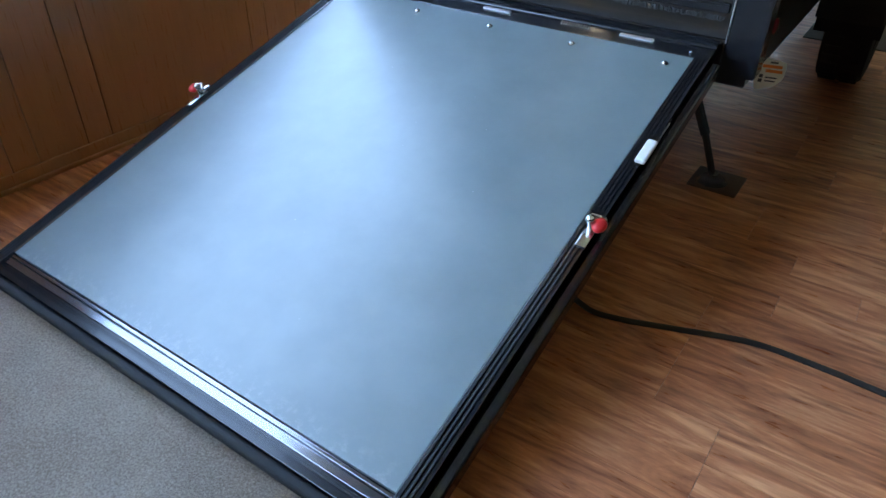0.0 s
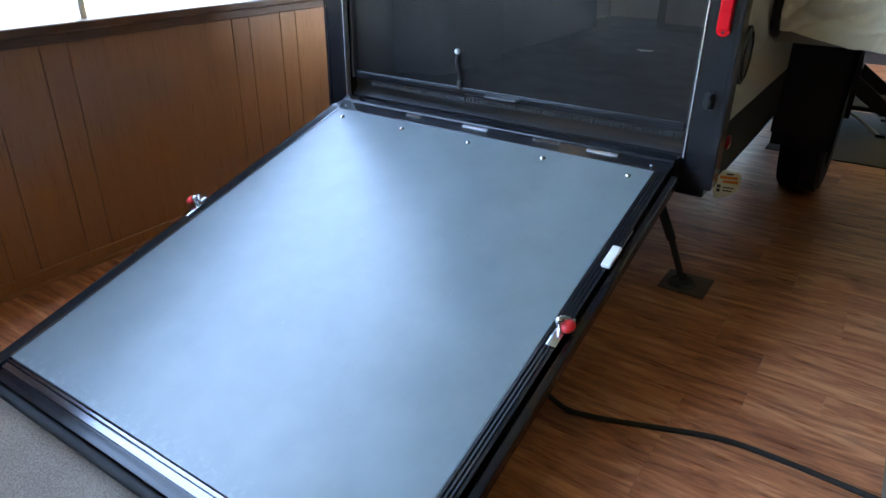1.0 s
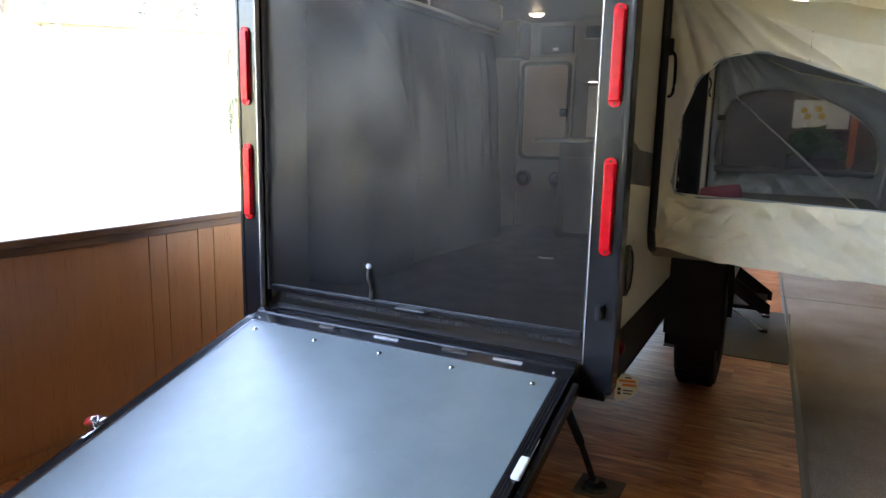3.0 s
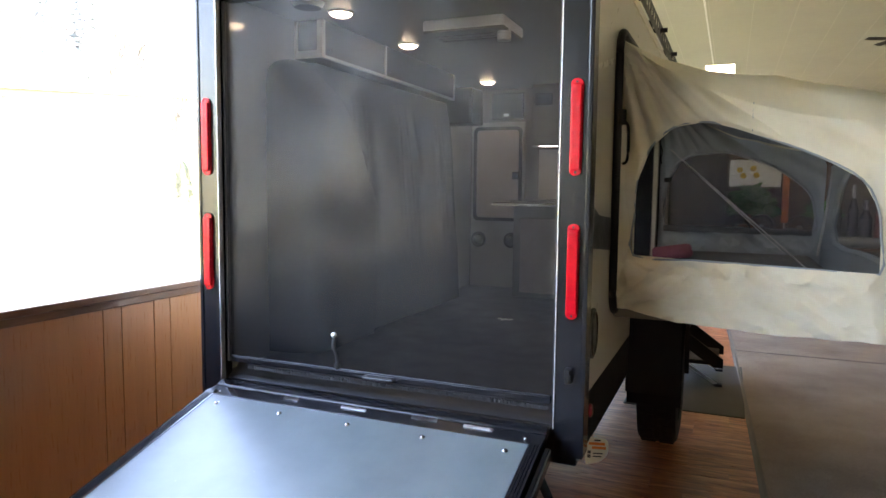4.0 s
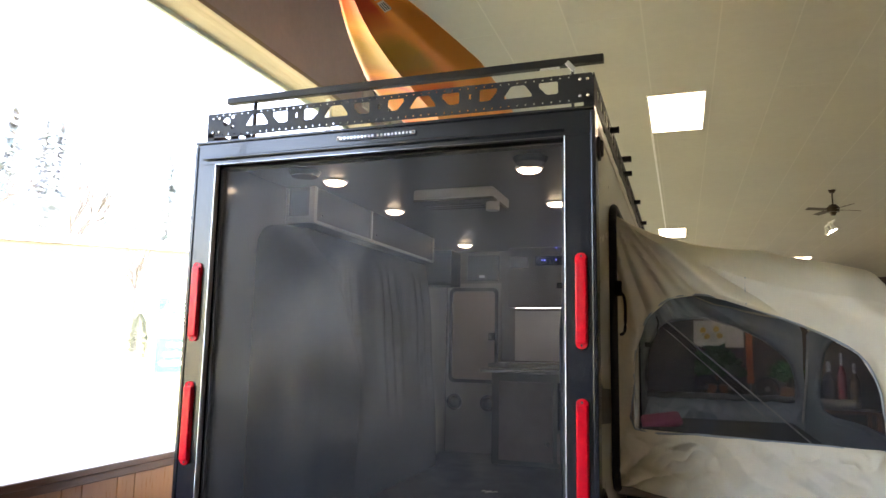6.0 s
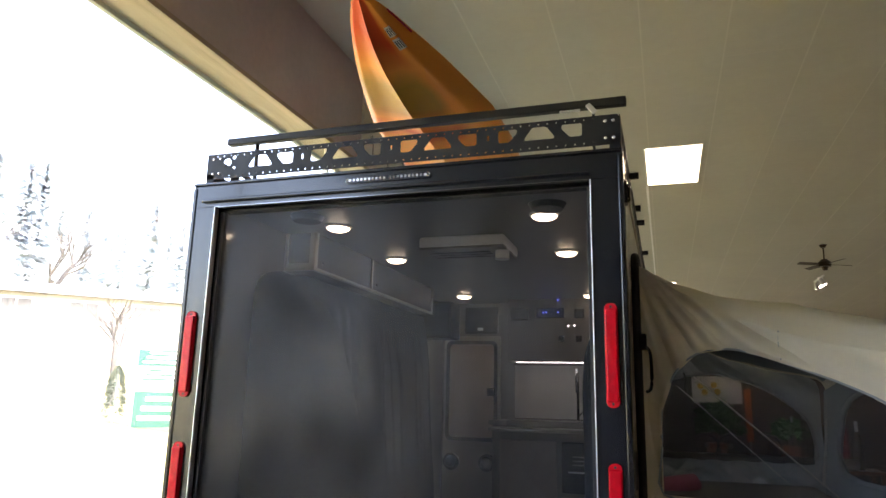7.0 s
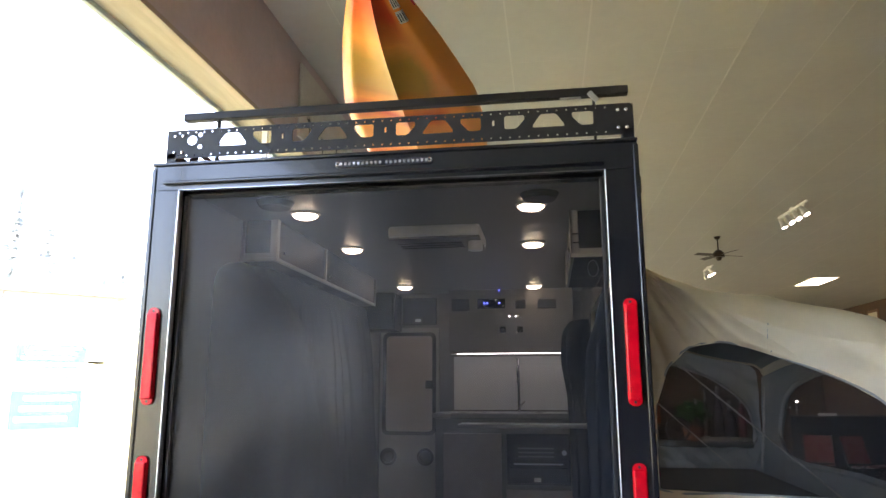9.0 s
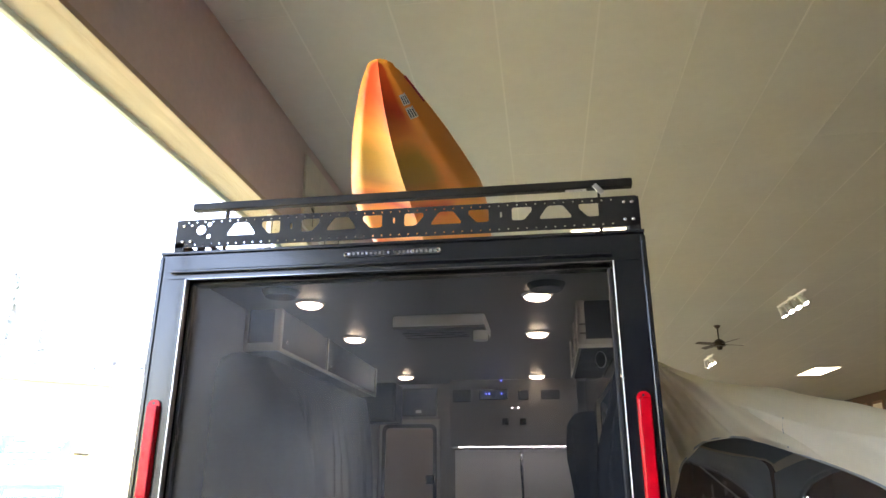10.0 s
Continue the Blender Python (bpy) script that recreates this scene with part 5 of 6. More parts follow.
# dark cloth along the walls
BULK = [(0.0, -1.04, 2.54), (0.08, -1.03, 2.59), (0.2, -0.935, 2.6), (0.3, -0.82, 2.48), (0.38, -0.725, 2.36), (0.48, -0.67, 2.15), (0.65, -0.655, 1.7), (0.85, -0.67, 1.1), (1.0, -0.7, 0.704)]


HANG = [(0.0, -1.04), (0.1, -0.98), (0.2, -0.92), (0.35, -0.885), (0.6, -0.83), (0.8, -0.78), (1.0, -0.76)]


def draped(u, v):
    """A dark cover over a folded bunk: shoulder, front with soft folds, and a rounded end."""
    x = sum(lerp_table([(r[0], r[1]) for r in BULK], u + d) for d in (-0.03, 0, 0.03)) / 3
    z = sum(lerp_table([(r[0], r[2]) for r in BULK], u + d) for d in (-0.03, 0, 0.03)) / 3
    y = 0.74 + 2.42 * max(0, v - 0.3) / 0.7
    low = max(0, min(1, (u - 0.3) / 0.2))
    # behind the near bulge the cloth hangs back under the shelf in gathered folds
    back = max(0, min(1, (y - 0.82 - 0.5 * max(0, min(1, (2.56 - z) / 0.9))) / 0.12))
    x += back * (lerp_table(HANG, u) - x)
    z += back * 0.03 * max(0, 1 - abs(u - 0.25) / 0.2)
    hang = max(0, min(1, (z - 1.2) / 0.8)) * low
    x += back * hang * (0.02 * math.sin(27 * y + 5 * noise.noise((2.5 * y, 0.5 * z, 6.6))) + 0.018 * noise.noise((9 * y, 0.9 * z, 2.7)))
    x += low * min(1, v * 8) * (0.022 * noise.noise((1.2 * y, 0.7 * z, 4.2)) + 0.014 * math.sin(9 * y + 3 * noise.noise((1.1 * y, 0.6 * z, 1))) * max(0, 1 - abs(z - 2.1) / 0.9))
    if v < 0.3:
        # the end towards the opening, rounding into the front
        th = v / 0.3 * math.pi / 2
        x = -1.04 + (x + 1.04) * math.sin(th) ** 0.75
        z -= 0.16 * (1 - math.sin(th) ** 0.6) * max(0, min(1, (z - 2.0) / 0.5))
        y = 0.74 - 0.2 * math.cos(th) ** 0.8 + 0.012 * noise.noise((3 * x, 1.5 * z, 2.2))
    return (x, y, z)


bunk = thing("bunk_cover", (-0.88, 1.8, 0.704), "charcoal cloth cover over a folded bunk along the trailer wall", "cover")
part("cloth", thicken(grid_sheet(70, 200, draped), 0.004), M_CURTAIN, bunk, smooth=True)


wc = thing("wall_cabinet", (-0.84, 3.2, 2.41), "small dark box cabinet high on the trailer wall", "cabinet")
part("body", boxed(-1.04, -0.66, 3.2, 3.5, 2.42, 2.76, 0.008), M_CABDARK, wc)
part("door", boxed(-1.02, -0.68, 3.188, 3.199, 2.44, 2.74, 0.004), M_CURTAIN, wc)


def gathered(y0, y1, table, seed, label):
    """A curtain pulled together beside the tent opening; table: how far it stands into the room by height."""
    t = thing("curtain", (1.03, (y0 + y1) / 2, 0.72), label, "curtain", "gathered curtains")

    def f(u, v):
        z = 0.72 + (2.47 - 0.72) * v
        y = y0 + (y1 - y0) * u
        out = 1.036 - lerp_table(table, z)
        hump = math.sin(math.pi * u) ** 0.45
        fold = 0.016 * math.sin(math.tau * 4 * u + 2 * noise.noise((2 * z, 3 * u, seed))) * hump
        return (1.04 - out * hump + fold, y + 0.02 * noise.noise((3 * z, seed, 2 * u)), z)
    part("cloth", thicken(grid_sheet(44, 44, f), 0.004), M_CURTAIN, t, smooth=True)
    part("tieback", boxed(1.0, 1.046, (y0 + y1) / 2 - 0.03, (y0 + y1) / 2 + 0.03, 2.1, 2.13, 0.004), M_RACK, t)


gathered(0.2, 0.72, [(0.72, 0.88), (1.58, 0.872), (1.93, 0.872), (2.09, 0.885), (2.23, 0.935), (2.42, 0.985), (2.47, 1.01)], 1.3, "charcoal curtain gathered at the near side of the tent opening")
gathered(2.98, 3.45, [(0.72, 0.87), (1.6, 0.865), (1.84, 0.855), (2.1, 0.812), (2.2, 0.813), (2.38, 0.83), (2.47, 0.9)], 6.1, "charcoal curtain gathered at the far side of the tent opening")
FY = TL - 0.4
bath = thing("bath_door", (-0.72, FY, 0.7), "light grey inner door with a rounded dark frame and black knob", "door")
part("leaf", boxed(-1.03, -0.41, FY - 0.02, FY - 0.001, 0.702, 2.52, 0.006), mat("pale_grey_door", (0.38, 0.365, 0.34), 0.4, var=0.05), bath)
part("gasket", plate(rounded(-1.0, -0.445, 1.44, 2.47, 0.06, 5), [rounded(-0.965, -0.48, 1.475, 2.435, 0.04, 5)], lambda x, z: (x, FY - 0.021, z), (0, -0.014, 0)), M_CABDARK, bath, "dark rounded frame")
part("panel", plate(rounded(-0.963, -0.482, 1.477, 2.433, 0.04, 5), [], lambda x, z: (x, FY - 0.021, z), (0, -0.006, 0)), mat("taupe_door_panel", (0.55, 0.48, 0.42), 0.35, var=0.05), bath)
part("knob", boxed(-0.55, -0.47, FY - 0.05, FY - 0.027, 1.9, 1.98, 0.008), M_CABDARK, bath)
for x in (-0.93, -0.55):
    bm = cyled((x, FY - 0.02, 1.23), (x, FY - 0.04, 1.23), 0.085, 24)
    ball(bm, (x, FY - 0.04, 1.23), 0.06, 1, 0.3, 1, 16)
    t = thing("speaker", (x, FY - 0.04, 1.23), "round black wall speaker", "speaker", "wall speakers")
    part("grille", bm, M_RACK, t, smooth=True)
vp = thing("control_panel", (-0.62, FY, 2.53), "dark square control panel with a small white switch", "control panel")
part("plate", boxed(-0.8, -0.44, FY - 0.03, FY - 0.002, 2.55, 2.83, 0.008), M_CABDARK, vp)
part("switch", boxed(-0.66, -0.6, FY - 0.038, FY - 0.03, 2.58, 2.61, 0.003), M_WHITE, vp)

kit = thing("kitchen_cabinet", (0.35, 3.9, 0.7), "grey galley base cabinet with doors", "cabinet")
part("body", boxed(-0.36, 0.95, 3.62, FY - 0.004, 0.702, 1.634, 0.006), M_CAB, kit)
for x0, x1 in ((-0.28, 0.25), (0.29, 0.92)):
    d = part("door", boxed(x0, x1, 3.6, 3.619, 0.75, 1.02 if x0 > 0 else 1.5, 0.005), mat("brown_grey_front", (0.3, 0.25, 0.22), 0.4) if "brown_grey_front" not in MATS else MATS["brown_grey_front"], kit)
    part("pull", boxed(x1 - 0.07, x1 - 0.03, 3.58, 3.6, 0.9, 0.94, 0.004), M_CHROME, d)
oven = thing("microwave_oven", (0.55, 3.6, 1.08), "dark built-in oven with a glass door", "oven")
part("case", boxed(0.3, 0.86, 3.575, 3.619, 1.06, 1.5, 0.006), M_CABDARK, oven)
part("window", boxed(0.36, 0.76, 3.568, 3.575, 1.275, 1.42, 0.003), mat("oven_glass", (0.05, 0.05, 0.05), 0.12), oven, "dark oven window")
for z in (1.3, 1.335, 1.37):
    part("slot", boxed(0.4, 0.72, 3.564, 3.568, z, z + 0.012, 0.002), mat("oven_slot_grey", (0.22, 0.22, 0.21), 0.3) if "oven_slot_grey" not in MATS else MATS["oven_slot_grey"], oven)
part("dial", cyled((0.81, 3.575, 1.34), (0.81, 3.55, 1.34), 0.022, 16), M_ALU, oven, smooth=True)
part("handle", boxed(0.36, 0.8, 3.54, 3.56, 1.237, 1.25, 0.004), M_ALU, oven)
part("drawer", boxed(0.33, 0.83, 3.566, 3.575, 1.075, 1.21, 0.004), M_RACK, oven, "black lower drawer")
part("label", boxed(0.54, 0.6, 3.562, 3.566, 1.09, 1.125, 0.001), M_PAPER, oven, "small white paper label")
top = thing("worktop", (0.3, 3.9, 1.635), "pale galley worktop with a thick white edge", "worktop")
part("slab", boxed(-0.38, 0.98, 3.55, FY - 0.004, 1.636, 1.676, 0.006), mat("worktop_grey", (0.27, 0.265, 0.25), 0.3), top)
part("edge_rail", boxed(-0.2, 0.98, 3.52, 3.549, 1.632, 1.68, 0.008, 3), M_LINER, top, "grey rounded edge")
tb = thing("folding_table", (0.6, 1.65, 1.66), "pale folding table hinged to the trailer wall", "table")
part("slab", boxed(0.13, 1.0, 1.5, 1.7, 1.672, 1.694, 0.005, 2), mat("table_laminate", (0.27, 0.265, 0.25), 0.35), tb)
part("edge_band", boxed(0.135, 0.995, 1.494, 1.501, 1.675, 1.691, 0.002), M_LINER, tb, "grey edge band")
part("hinge", boxed(0.99, 1.046, 1.52, 1.68, 1.655, 1.671, 0.003), M_RACK, tb)

spl = thing("backsplash", (0.3, FY, 1.6), "glossy white backsplash panel above the worktop", "backsplash")
part("sheet", boxed(-0.26, 0.9, FY - 0.012, FY - 0.001, 1.69, 2.22), M_WHITE, spl)
fa = thing("faucet", (0.4, FY - 0.16, 1.676), "tall slim chrome kitchen faucet", "faucet")
part("spout", sweep(bmesh.new(), smooth_line(((0.4, FY - 0.16, 1.676), (0.4, FY - 0.16, 2.1), (0.4, FY - 0.2, 2.18), (0.4, FY - 0.26, 2.1), (0.4, FY - 0.26, 1.95))), 0.014, 10), M_CHROME, fa, smooth=True)
part("lever", cyled((0.4, FY - 0.16, 1.72), (0.46, FY - 0.2, 1.78), 0.009, 8), M_CHROME, fa)
sh = thing("lit_shelf", (0.3, FY - 0.1, 2.23), "slim shelf with a white LED strip along its front", "shelf")
part("board", boxed(-0.28, 0.9, FY - 0.26, FY - 0.002, 2.235, 2.25, 0.003), M_CAB, sh)
part("led_strip", boxed(-0.19, 0.86, FY - 0.268, FY - 0.261, 2.2335, 2.2375), M_LED, sh, "glowing white strip")
up = thing("upper_panel", (0.3, FY, 2.26), "grey upper galley panel with switches and sockets", "control panel")
part("sheet", boxed(-0.28, 0.95, FY - 0.24, FY - 0.002, 2.252, 2.874, 0.004), M_CAB, up)
for x, z, w, hh in ((-0.16, 2.72, 0.09, 0.06), (0.15, 2.73, 0.14, 0.05), (0.44, 2.72, 0.05, 0.045), (0.7, 2.72, 0.09, 0.045), (0.26, 2.47, 0.03, 0.03), (0.43, 2.47, 0.03, 0.03)):
    part("socket", boxed(x - w, x + w, FY - 0.25, FY - 0.24, z - hh, z + hh, 0.004), M_CABDARK, up)
for x, z in ((0.08, 2.735), (0.11, 2.735), (0.23, 2.735), (0.23, 2.86)):
    part("indicator", boxed(x - 0.006, x + 0.006, FY - 0.255, FY - 0.25, z - 0.007, z + 0.007, 0.002), M_BLUE, up, "blue indicator light")
for x in (0.33, 0.39):
    part("indicator", boxed(x - 0.005, x + 0.005, FY - 0.246, FY - 0.24, 2.593, 2.607, 0.002), M_LED, up)

sc = bmesh.new()
for dx, dy, r in ((0, 0, 0.035), (0.05, 0.015, 0.02), (-0.045, 0.02, 0.018)):
    vs = [sc.verts.new((-0.03 + dx + r * math.cos(a) * (1 + 0.3 * math.sin(5 * a)), 2.34 + dy + r * math.sin(a), 0.703 + 0.012 * abs(math.sin(3 * a)))) for a in (math.tau * k / 9 for k in range(9))]
    sc.faces.new(vs)
tagged(link("paper_scrap", thicken(sc, 0.001), M_PAPER), "small crumpled white paper scrap on the trailer floor", "paper scrap")

# ---- outside the trailer: step, mats, cable ----
step = thing("entry_step", (1.45, 3.9, 0.0), "black folding entry step with aluminium legs", "step")
part("tread", boxed(1.12, 1.62, 3.6, 4.2, 0.2, 0.24, 0.008), M_RACK, step)
part("tread", boxed(1.1, 1.35, 3.6, 4.2, 0.46, 0.5, 0.008), M_RACK, step)
for y in (3.6, 4.18):
    part("side_arm", plate([(1.1, 0.62), (1.16, 0.62), (1.66, 0.26), (1.66, 0.18), (1.58, 0.18), (1.1, 0.5)], [], lambda x, z: (x, y, z), (0, 0.02, 0)), M_RACK, step)
    part("leg", cyled((1.3, y, 0.22), (1.62, y, 0.02), 0.014, 10), M_ALU, step)
    part("foot", boxed(1.59, 1.66, y - 0.03, y + 0.03, 0.012, 0.035, 0.006), M_RUBBER, step)
tagged(link("floor_mat", boxed(0.9, 1.84, 2.75, 4.45, 0.0, 0.009, 0.003), M_MATGREY), "thin grey mat under the entry step", "mat")

pts = smooth_line(((0.55, -0.55, 0.009), (0.75, -0.9, 0.009), (0.92, -1.02, 0.009), (1.05, -1.01, 0.009), (1.22, -0.95, 0.009), (1.45, -0.87, 0.009), (1.65, -0.86, 0.009), (1.86, -0.87, 0.009), (2.1, -0.9, 0.0165), (2.6, -1.0, 0.0165), (3.4, -0.9, 0.0165)), 10)
tagged(link("power_cable", sweep(bmesh.new(), pts, 0.0105, 10), M_CABLE, smooth=True), "thick black power cable lying across the floor", "cable")

# ---- things far off in the showroom ----
pic = thing("sunflower_picture", (1.85, 9.5, 1.95), "white picture with yellow sunflowers on a partition", "picture")
part("sheet", boxed(1.62, 2.4, 9.42, 9.44, 1.88, 2.32), M_WHITE, pic)
for x, z in ((1.77, 2.16), (1.83, 2.06), (1.98, 2.18), (2.03, 2.07)):
    part("flower", cyled((x, 9.42, z), (x, 9.415, z), 0.05, 10), mat("sunflower_yellow", (0.7, 0.42, 0.02), 0.6) if "sunflower_yellow" not in MATS else MATS["sunflower_yellow"], pic)
tagged(link("partition", boxed(-0.4, 4.6, 9.45, 9.6, 0.0, 2.6, 0.01), M_WALLFAR), "dark brown low display partition", "partition", kind="structure")


def plant(x, y, zb, hgt, rad, n):
    t = thing("house_plant", (x, y, zb), "bushy green house plant in a terracotta pot", "plant", "plants")
    bm = cyled((x, y, zb), (x, y, zb + 0.3), 0.12, 18, 0.17)
    part("pot", bm, M_TERRA, t, smooth=True)
    lf = bmesh.new()
    for k in range(n):
        a, e = random.uniform(0, math.tau), random.uniform(0.1, 1.4)
        r = rad * random.uniform(0.35, 1.0)
        c = Vector((x + r * math.cos(a) * math.cos(e), y + r * math.sin(a) * math.cos(e) * 0.5, zb + 0.35 + hgt * (0.2 + 0.8 * math.sin(e)) * random.uniform(0.5, 1)))
        d = Vector((random.uniform(-1, 1), random.uniform(-1, 1), random.uniform(-0.6, 0.6))).normalized()
        s = d.cross(Vector((0.2, 0.3, 1))).normalized() * 0.03
        q = [lf.verts.new(c + p) for p in (-d * 0.12, s * 1.8, d * 0.12, -s * 1.8)]
        lf.faces.new(q)
    part("foliage", lf, M_LEAF, t)
    part("stem", cyled((x, y, zb + 0.28), (x, y, zb + 0.35 + hgt * 0.6), 0.015, 8), M_TERRA, t)


col = thing("dark_cabinet", (1.2, 8.6, 0.008), "tall dark brown display cabinet", "cabinet")
part("body", boxed(0.75, 1.6, 8.3, 8.8, 0.009, 2.7, 0.01), mat("dark_cabinet_wood", (0.02, 0.014, 0.011), 0.5), col)
part("door", boxed(0.8, 1.55, 8.285, 8.3, 0.1, 2.6, 0.004), mat("dark_cabinet_door", (0.025, 0.018, 0.014), 0.4), col)
stand = thing("display_table", (2.1, 9.1, 0), "low dark wooden display table", "table")
part("top", boxed(1.3, 4.2, 8.75, 9.4, 0.92, 0.97, 0.008), M_SILL, stand)
for x in (1.36, 4.14):
    for y in (8.8, 9.35):
        part("leg", boxed(x - 0.03, x + 0.03, y - 0.03, y + 0.03, 0.008, 0.92, 0.004), M_SILL, stand)
plant(1.95, 9.1, 0.97, 0.6, 0.45, 420)
plant(3.0, 9.15, 0.97, 0.35, 0.3, 220)
oc = thing("orange_banner", (2.5, 9.3, 0.97), "narrow upright orange display banner", "banner")
part("cloth", boxed(2.42, 2.52, 9.3, 9.31, 1.3, 2.12, 0.002), mat("orange_banner_cloth", (0.6, 0.14, 0.03), 0.6), oc)
part("pole", cyled((2.47, 9.32, 0.97), (2.47, 9.32, 2.14), 0.008, 8), M_ALU, oc)
bx = thing("display_box", (2.75, 9.38, 1.7), "brown picture with a warm toned scene on the partition", "picture")
part("sheet", boxed(2.5, 3.2, 9.43, 9.448, 1.6, 2.2), mat("brown_print", (0.1, 0.05, 0.025), 0.6, var=0.4, scale=8), bx)
cols = ((0.3, 0.04, 0.03), (0.05, 0.07, 0.16), (0.35, 0.3, 0.25), (0.08, 0.05, 0.04), (0.25, 0.12, 0.04), (0.06, 0.1, 0.12))
for k in range(9):
    x, w, hh = 7.9 + 0.55 * k, random.uniform(0.3, 0.5), random.uniform(0.5, 1.5)
    c = cols[k % 6]
    y = 12.0 + random.uniform(-0.6, 0.6)
    cr = thing("display_crate", (x, y, 0.008), "stacked showroom goods in dim light", "crate", "showroom goods")
    part("box", boxed(x - w / 2, x + w / 2, y - 0.2, y + 0.2, 0.009, hh, 0.02), mat("goods_%d" % (k % 6), c, 0.6, var=0.4, scale=9) if "goods_%d" % (k % 6) not in MATS else MATS["goods_%d" % (k % 6)], cr)
    part("lid", boxed(x - w / 2 - 0.01, x + w / 2 + 0.01, y - 0.21, y + 0.21, hh, hh + 0.05, 0.01), MATS["goods_%d" % ((k * 5 + 2) % 6)] if "goods_%d" % ((k * 5 + 2) % 6) in MATS else M_CAB, cr)


def bottle(x, y, z, h, r, mm, label):
    t = thing("bottle", (x, y, z), label, "bottle", "bottles on the table")
    bm = cyled((x, y, z), (x, y, z + h * 0.6), r, 16)
    cyl(bm, (x, y, z + h * 0.6), (x, y, z + h * 0.78), r, 16, r * 0.35)
    part("body", bm, mm, t, smooth=True)
    part("cap", cyled((x, y, z + h * 0.78), (x, y, z + h), r * 0.36, 12), M_ALU, t)


M_GOODRED = mat("glossy_red_goods", (0.17, 0.014, 0.014), 0.3, var=0.2, scale=9)
M_GOODYEL = mat("amber_goods", (0.06, 0.03, 0.01), 0.4, var=0.2, scale=9)
M_GOODPUR = mat("dark_plum_goods", (0.018, 0.008, 0.014), 0.45, var=0.2, scale=9)
for x, h, r, mm, lb in ((3.05, 0.75, 0.06, M_GOODYEL, "tall amber bottle on the display table"), (3.2, 0.9, 0.05, M_GOODYEL, "tall amber bottle on the display table"), (3.4, 0.95, 0.07, M_GOODPUR, "tall plum coloured bottle on the display table"),
                        (3.57, 0.72, 0.09, M_GOODPUR, "wide plum coloured bottle on the display table"), (3.75, 0.85, 0.06, M_GOODRED, "tall glossy red bottle on the display table"), (3.92, 0.7, 0.07, M_GOODYEL, "tall amber bottle on the display table")):
    bottle(x, 9.1, 0.97, h, r, mm, lb)
rc = thing("rolled_cloth", (3.45, 8.85, 0.97), "pale grey rolled cloth on the display table", "cloth")
part("roll", sweep(bmesh.new(), [(3.05 + 0.1 * i, 8.85, 1.05 + 0.008 * math.sin(2 * i)) for i in range(9)], 0.08, 14), M_CAB, rc, smooth=True)
tc = thing("hand_cart", (2.1, 8.55, 0.008), "dark metal display cart with bright hubs", "cart")
part("bed", boxed(1.65, 2.75, 8.4, 8.7, 1.02, 1.08, 0.01), M_RACK, tc)
for x in (1.76, 2.1, 2.62):
    w = part("wheel", sweep(bmesh.new(), [(x + 0.17 * math.cos(a), 8.38, 1.27 + 0.17 * math.sin(a)) for a in (math.tau * k / 20 for k in range(20))], 0.018, 8, True), M_RUBBER, tc, smooth=True)
    part("hub", cyled((x, 8.36, 1.27), (x, 8.4, 1.27), 0.04, 14), M_CHROME, w)
for x in (1.7, 2.7):
    for y in (8.43, 8.67):
        part("post", cyled((x, y, 0.009), (x, y, 1.03), 0.018, 10), M_RACK, tc)
ctr = thing("counter", (6.3, 12.6, 0.008), "long black display counter", "counter")
part("body", boxed(5.25, 7.6, 12.35, 12.9, 0.009, 1.28, 0.01), M_CABDARK, ctr)
part("top", boxed(5.2, 7.65, 12.3, 12.95, 1.28, 1.32, 0.008), M_RACK, ctr)
# glowing dot on a stem, added in place of a lamp's reflection
dl = thing("lamp_glint", (5.76, 12.6, 1.32), "small glowing dot on a stem, for a lamp's reflection", "lamp")
part("base", cyled((5.76, 12.6, 1.32), (5.76, 12.6, 1.58), 0.03, 12), M_RACK, dl)
part("bulb", ball(bmesh.new(), (5.76, 12.6, 1.6), 0.02, seg=14), M_SPOT, dl, "glowing bulb", True)
hm = thing("cool_box", (5.4, 12.5, 1.32), "small red cool box on the counter", "cool box")
part("body", boxed(5.24, 5.56, 12.4, 12.7, 1.32, 1.47, 0.03, 3), M_GOODRED, hm, smooth=True)
part("lid", boxed(5.23, 5.57, 12.39, 12.71, 1.472, 1.5, 0.01), M_WHITE, hm)
sg = thing("price_strip", (6.22, 12.29, 1.36), "narrow white price strip on the counter", "sign")
part("sheet", boxed(6.05, 6.4, 12.32, 12.33, 1.321, 1.375), M_WHITE, sg)


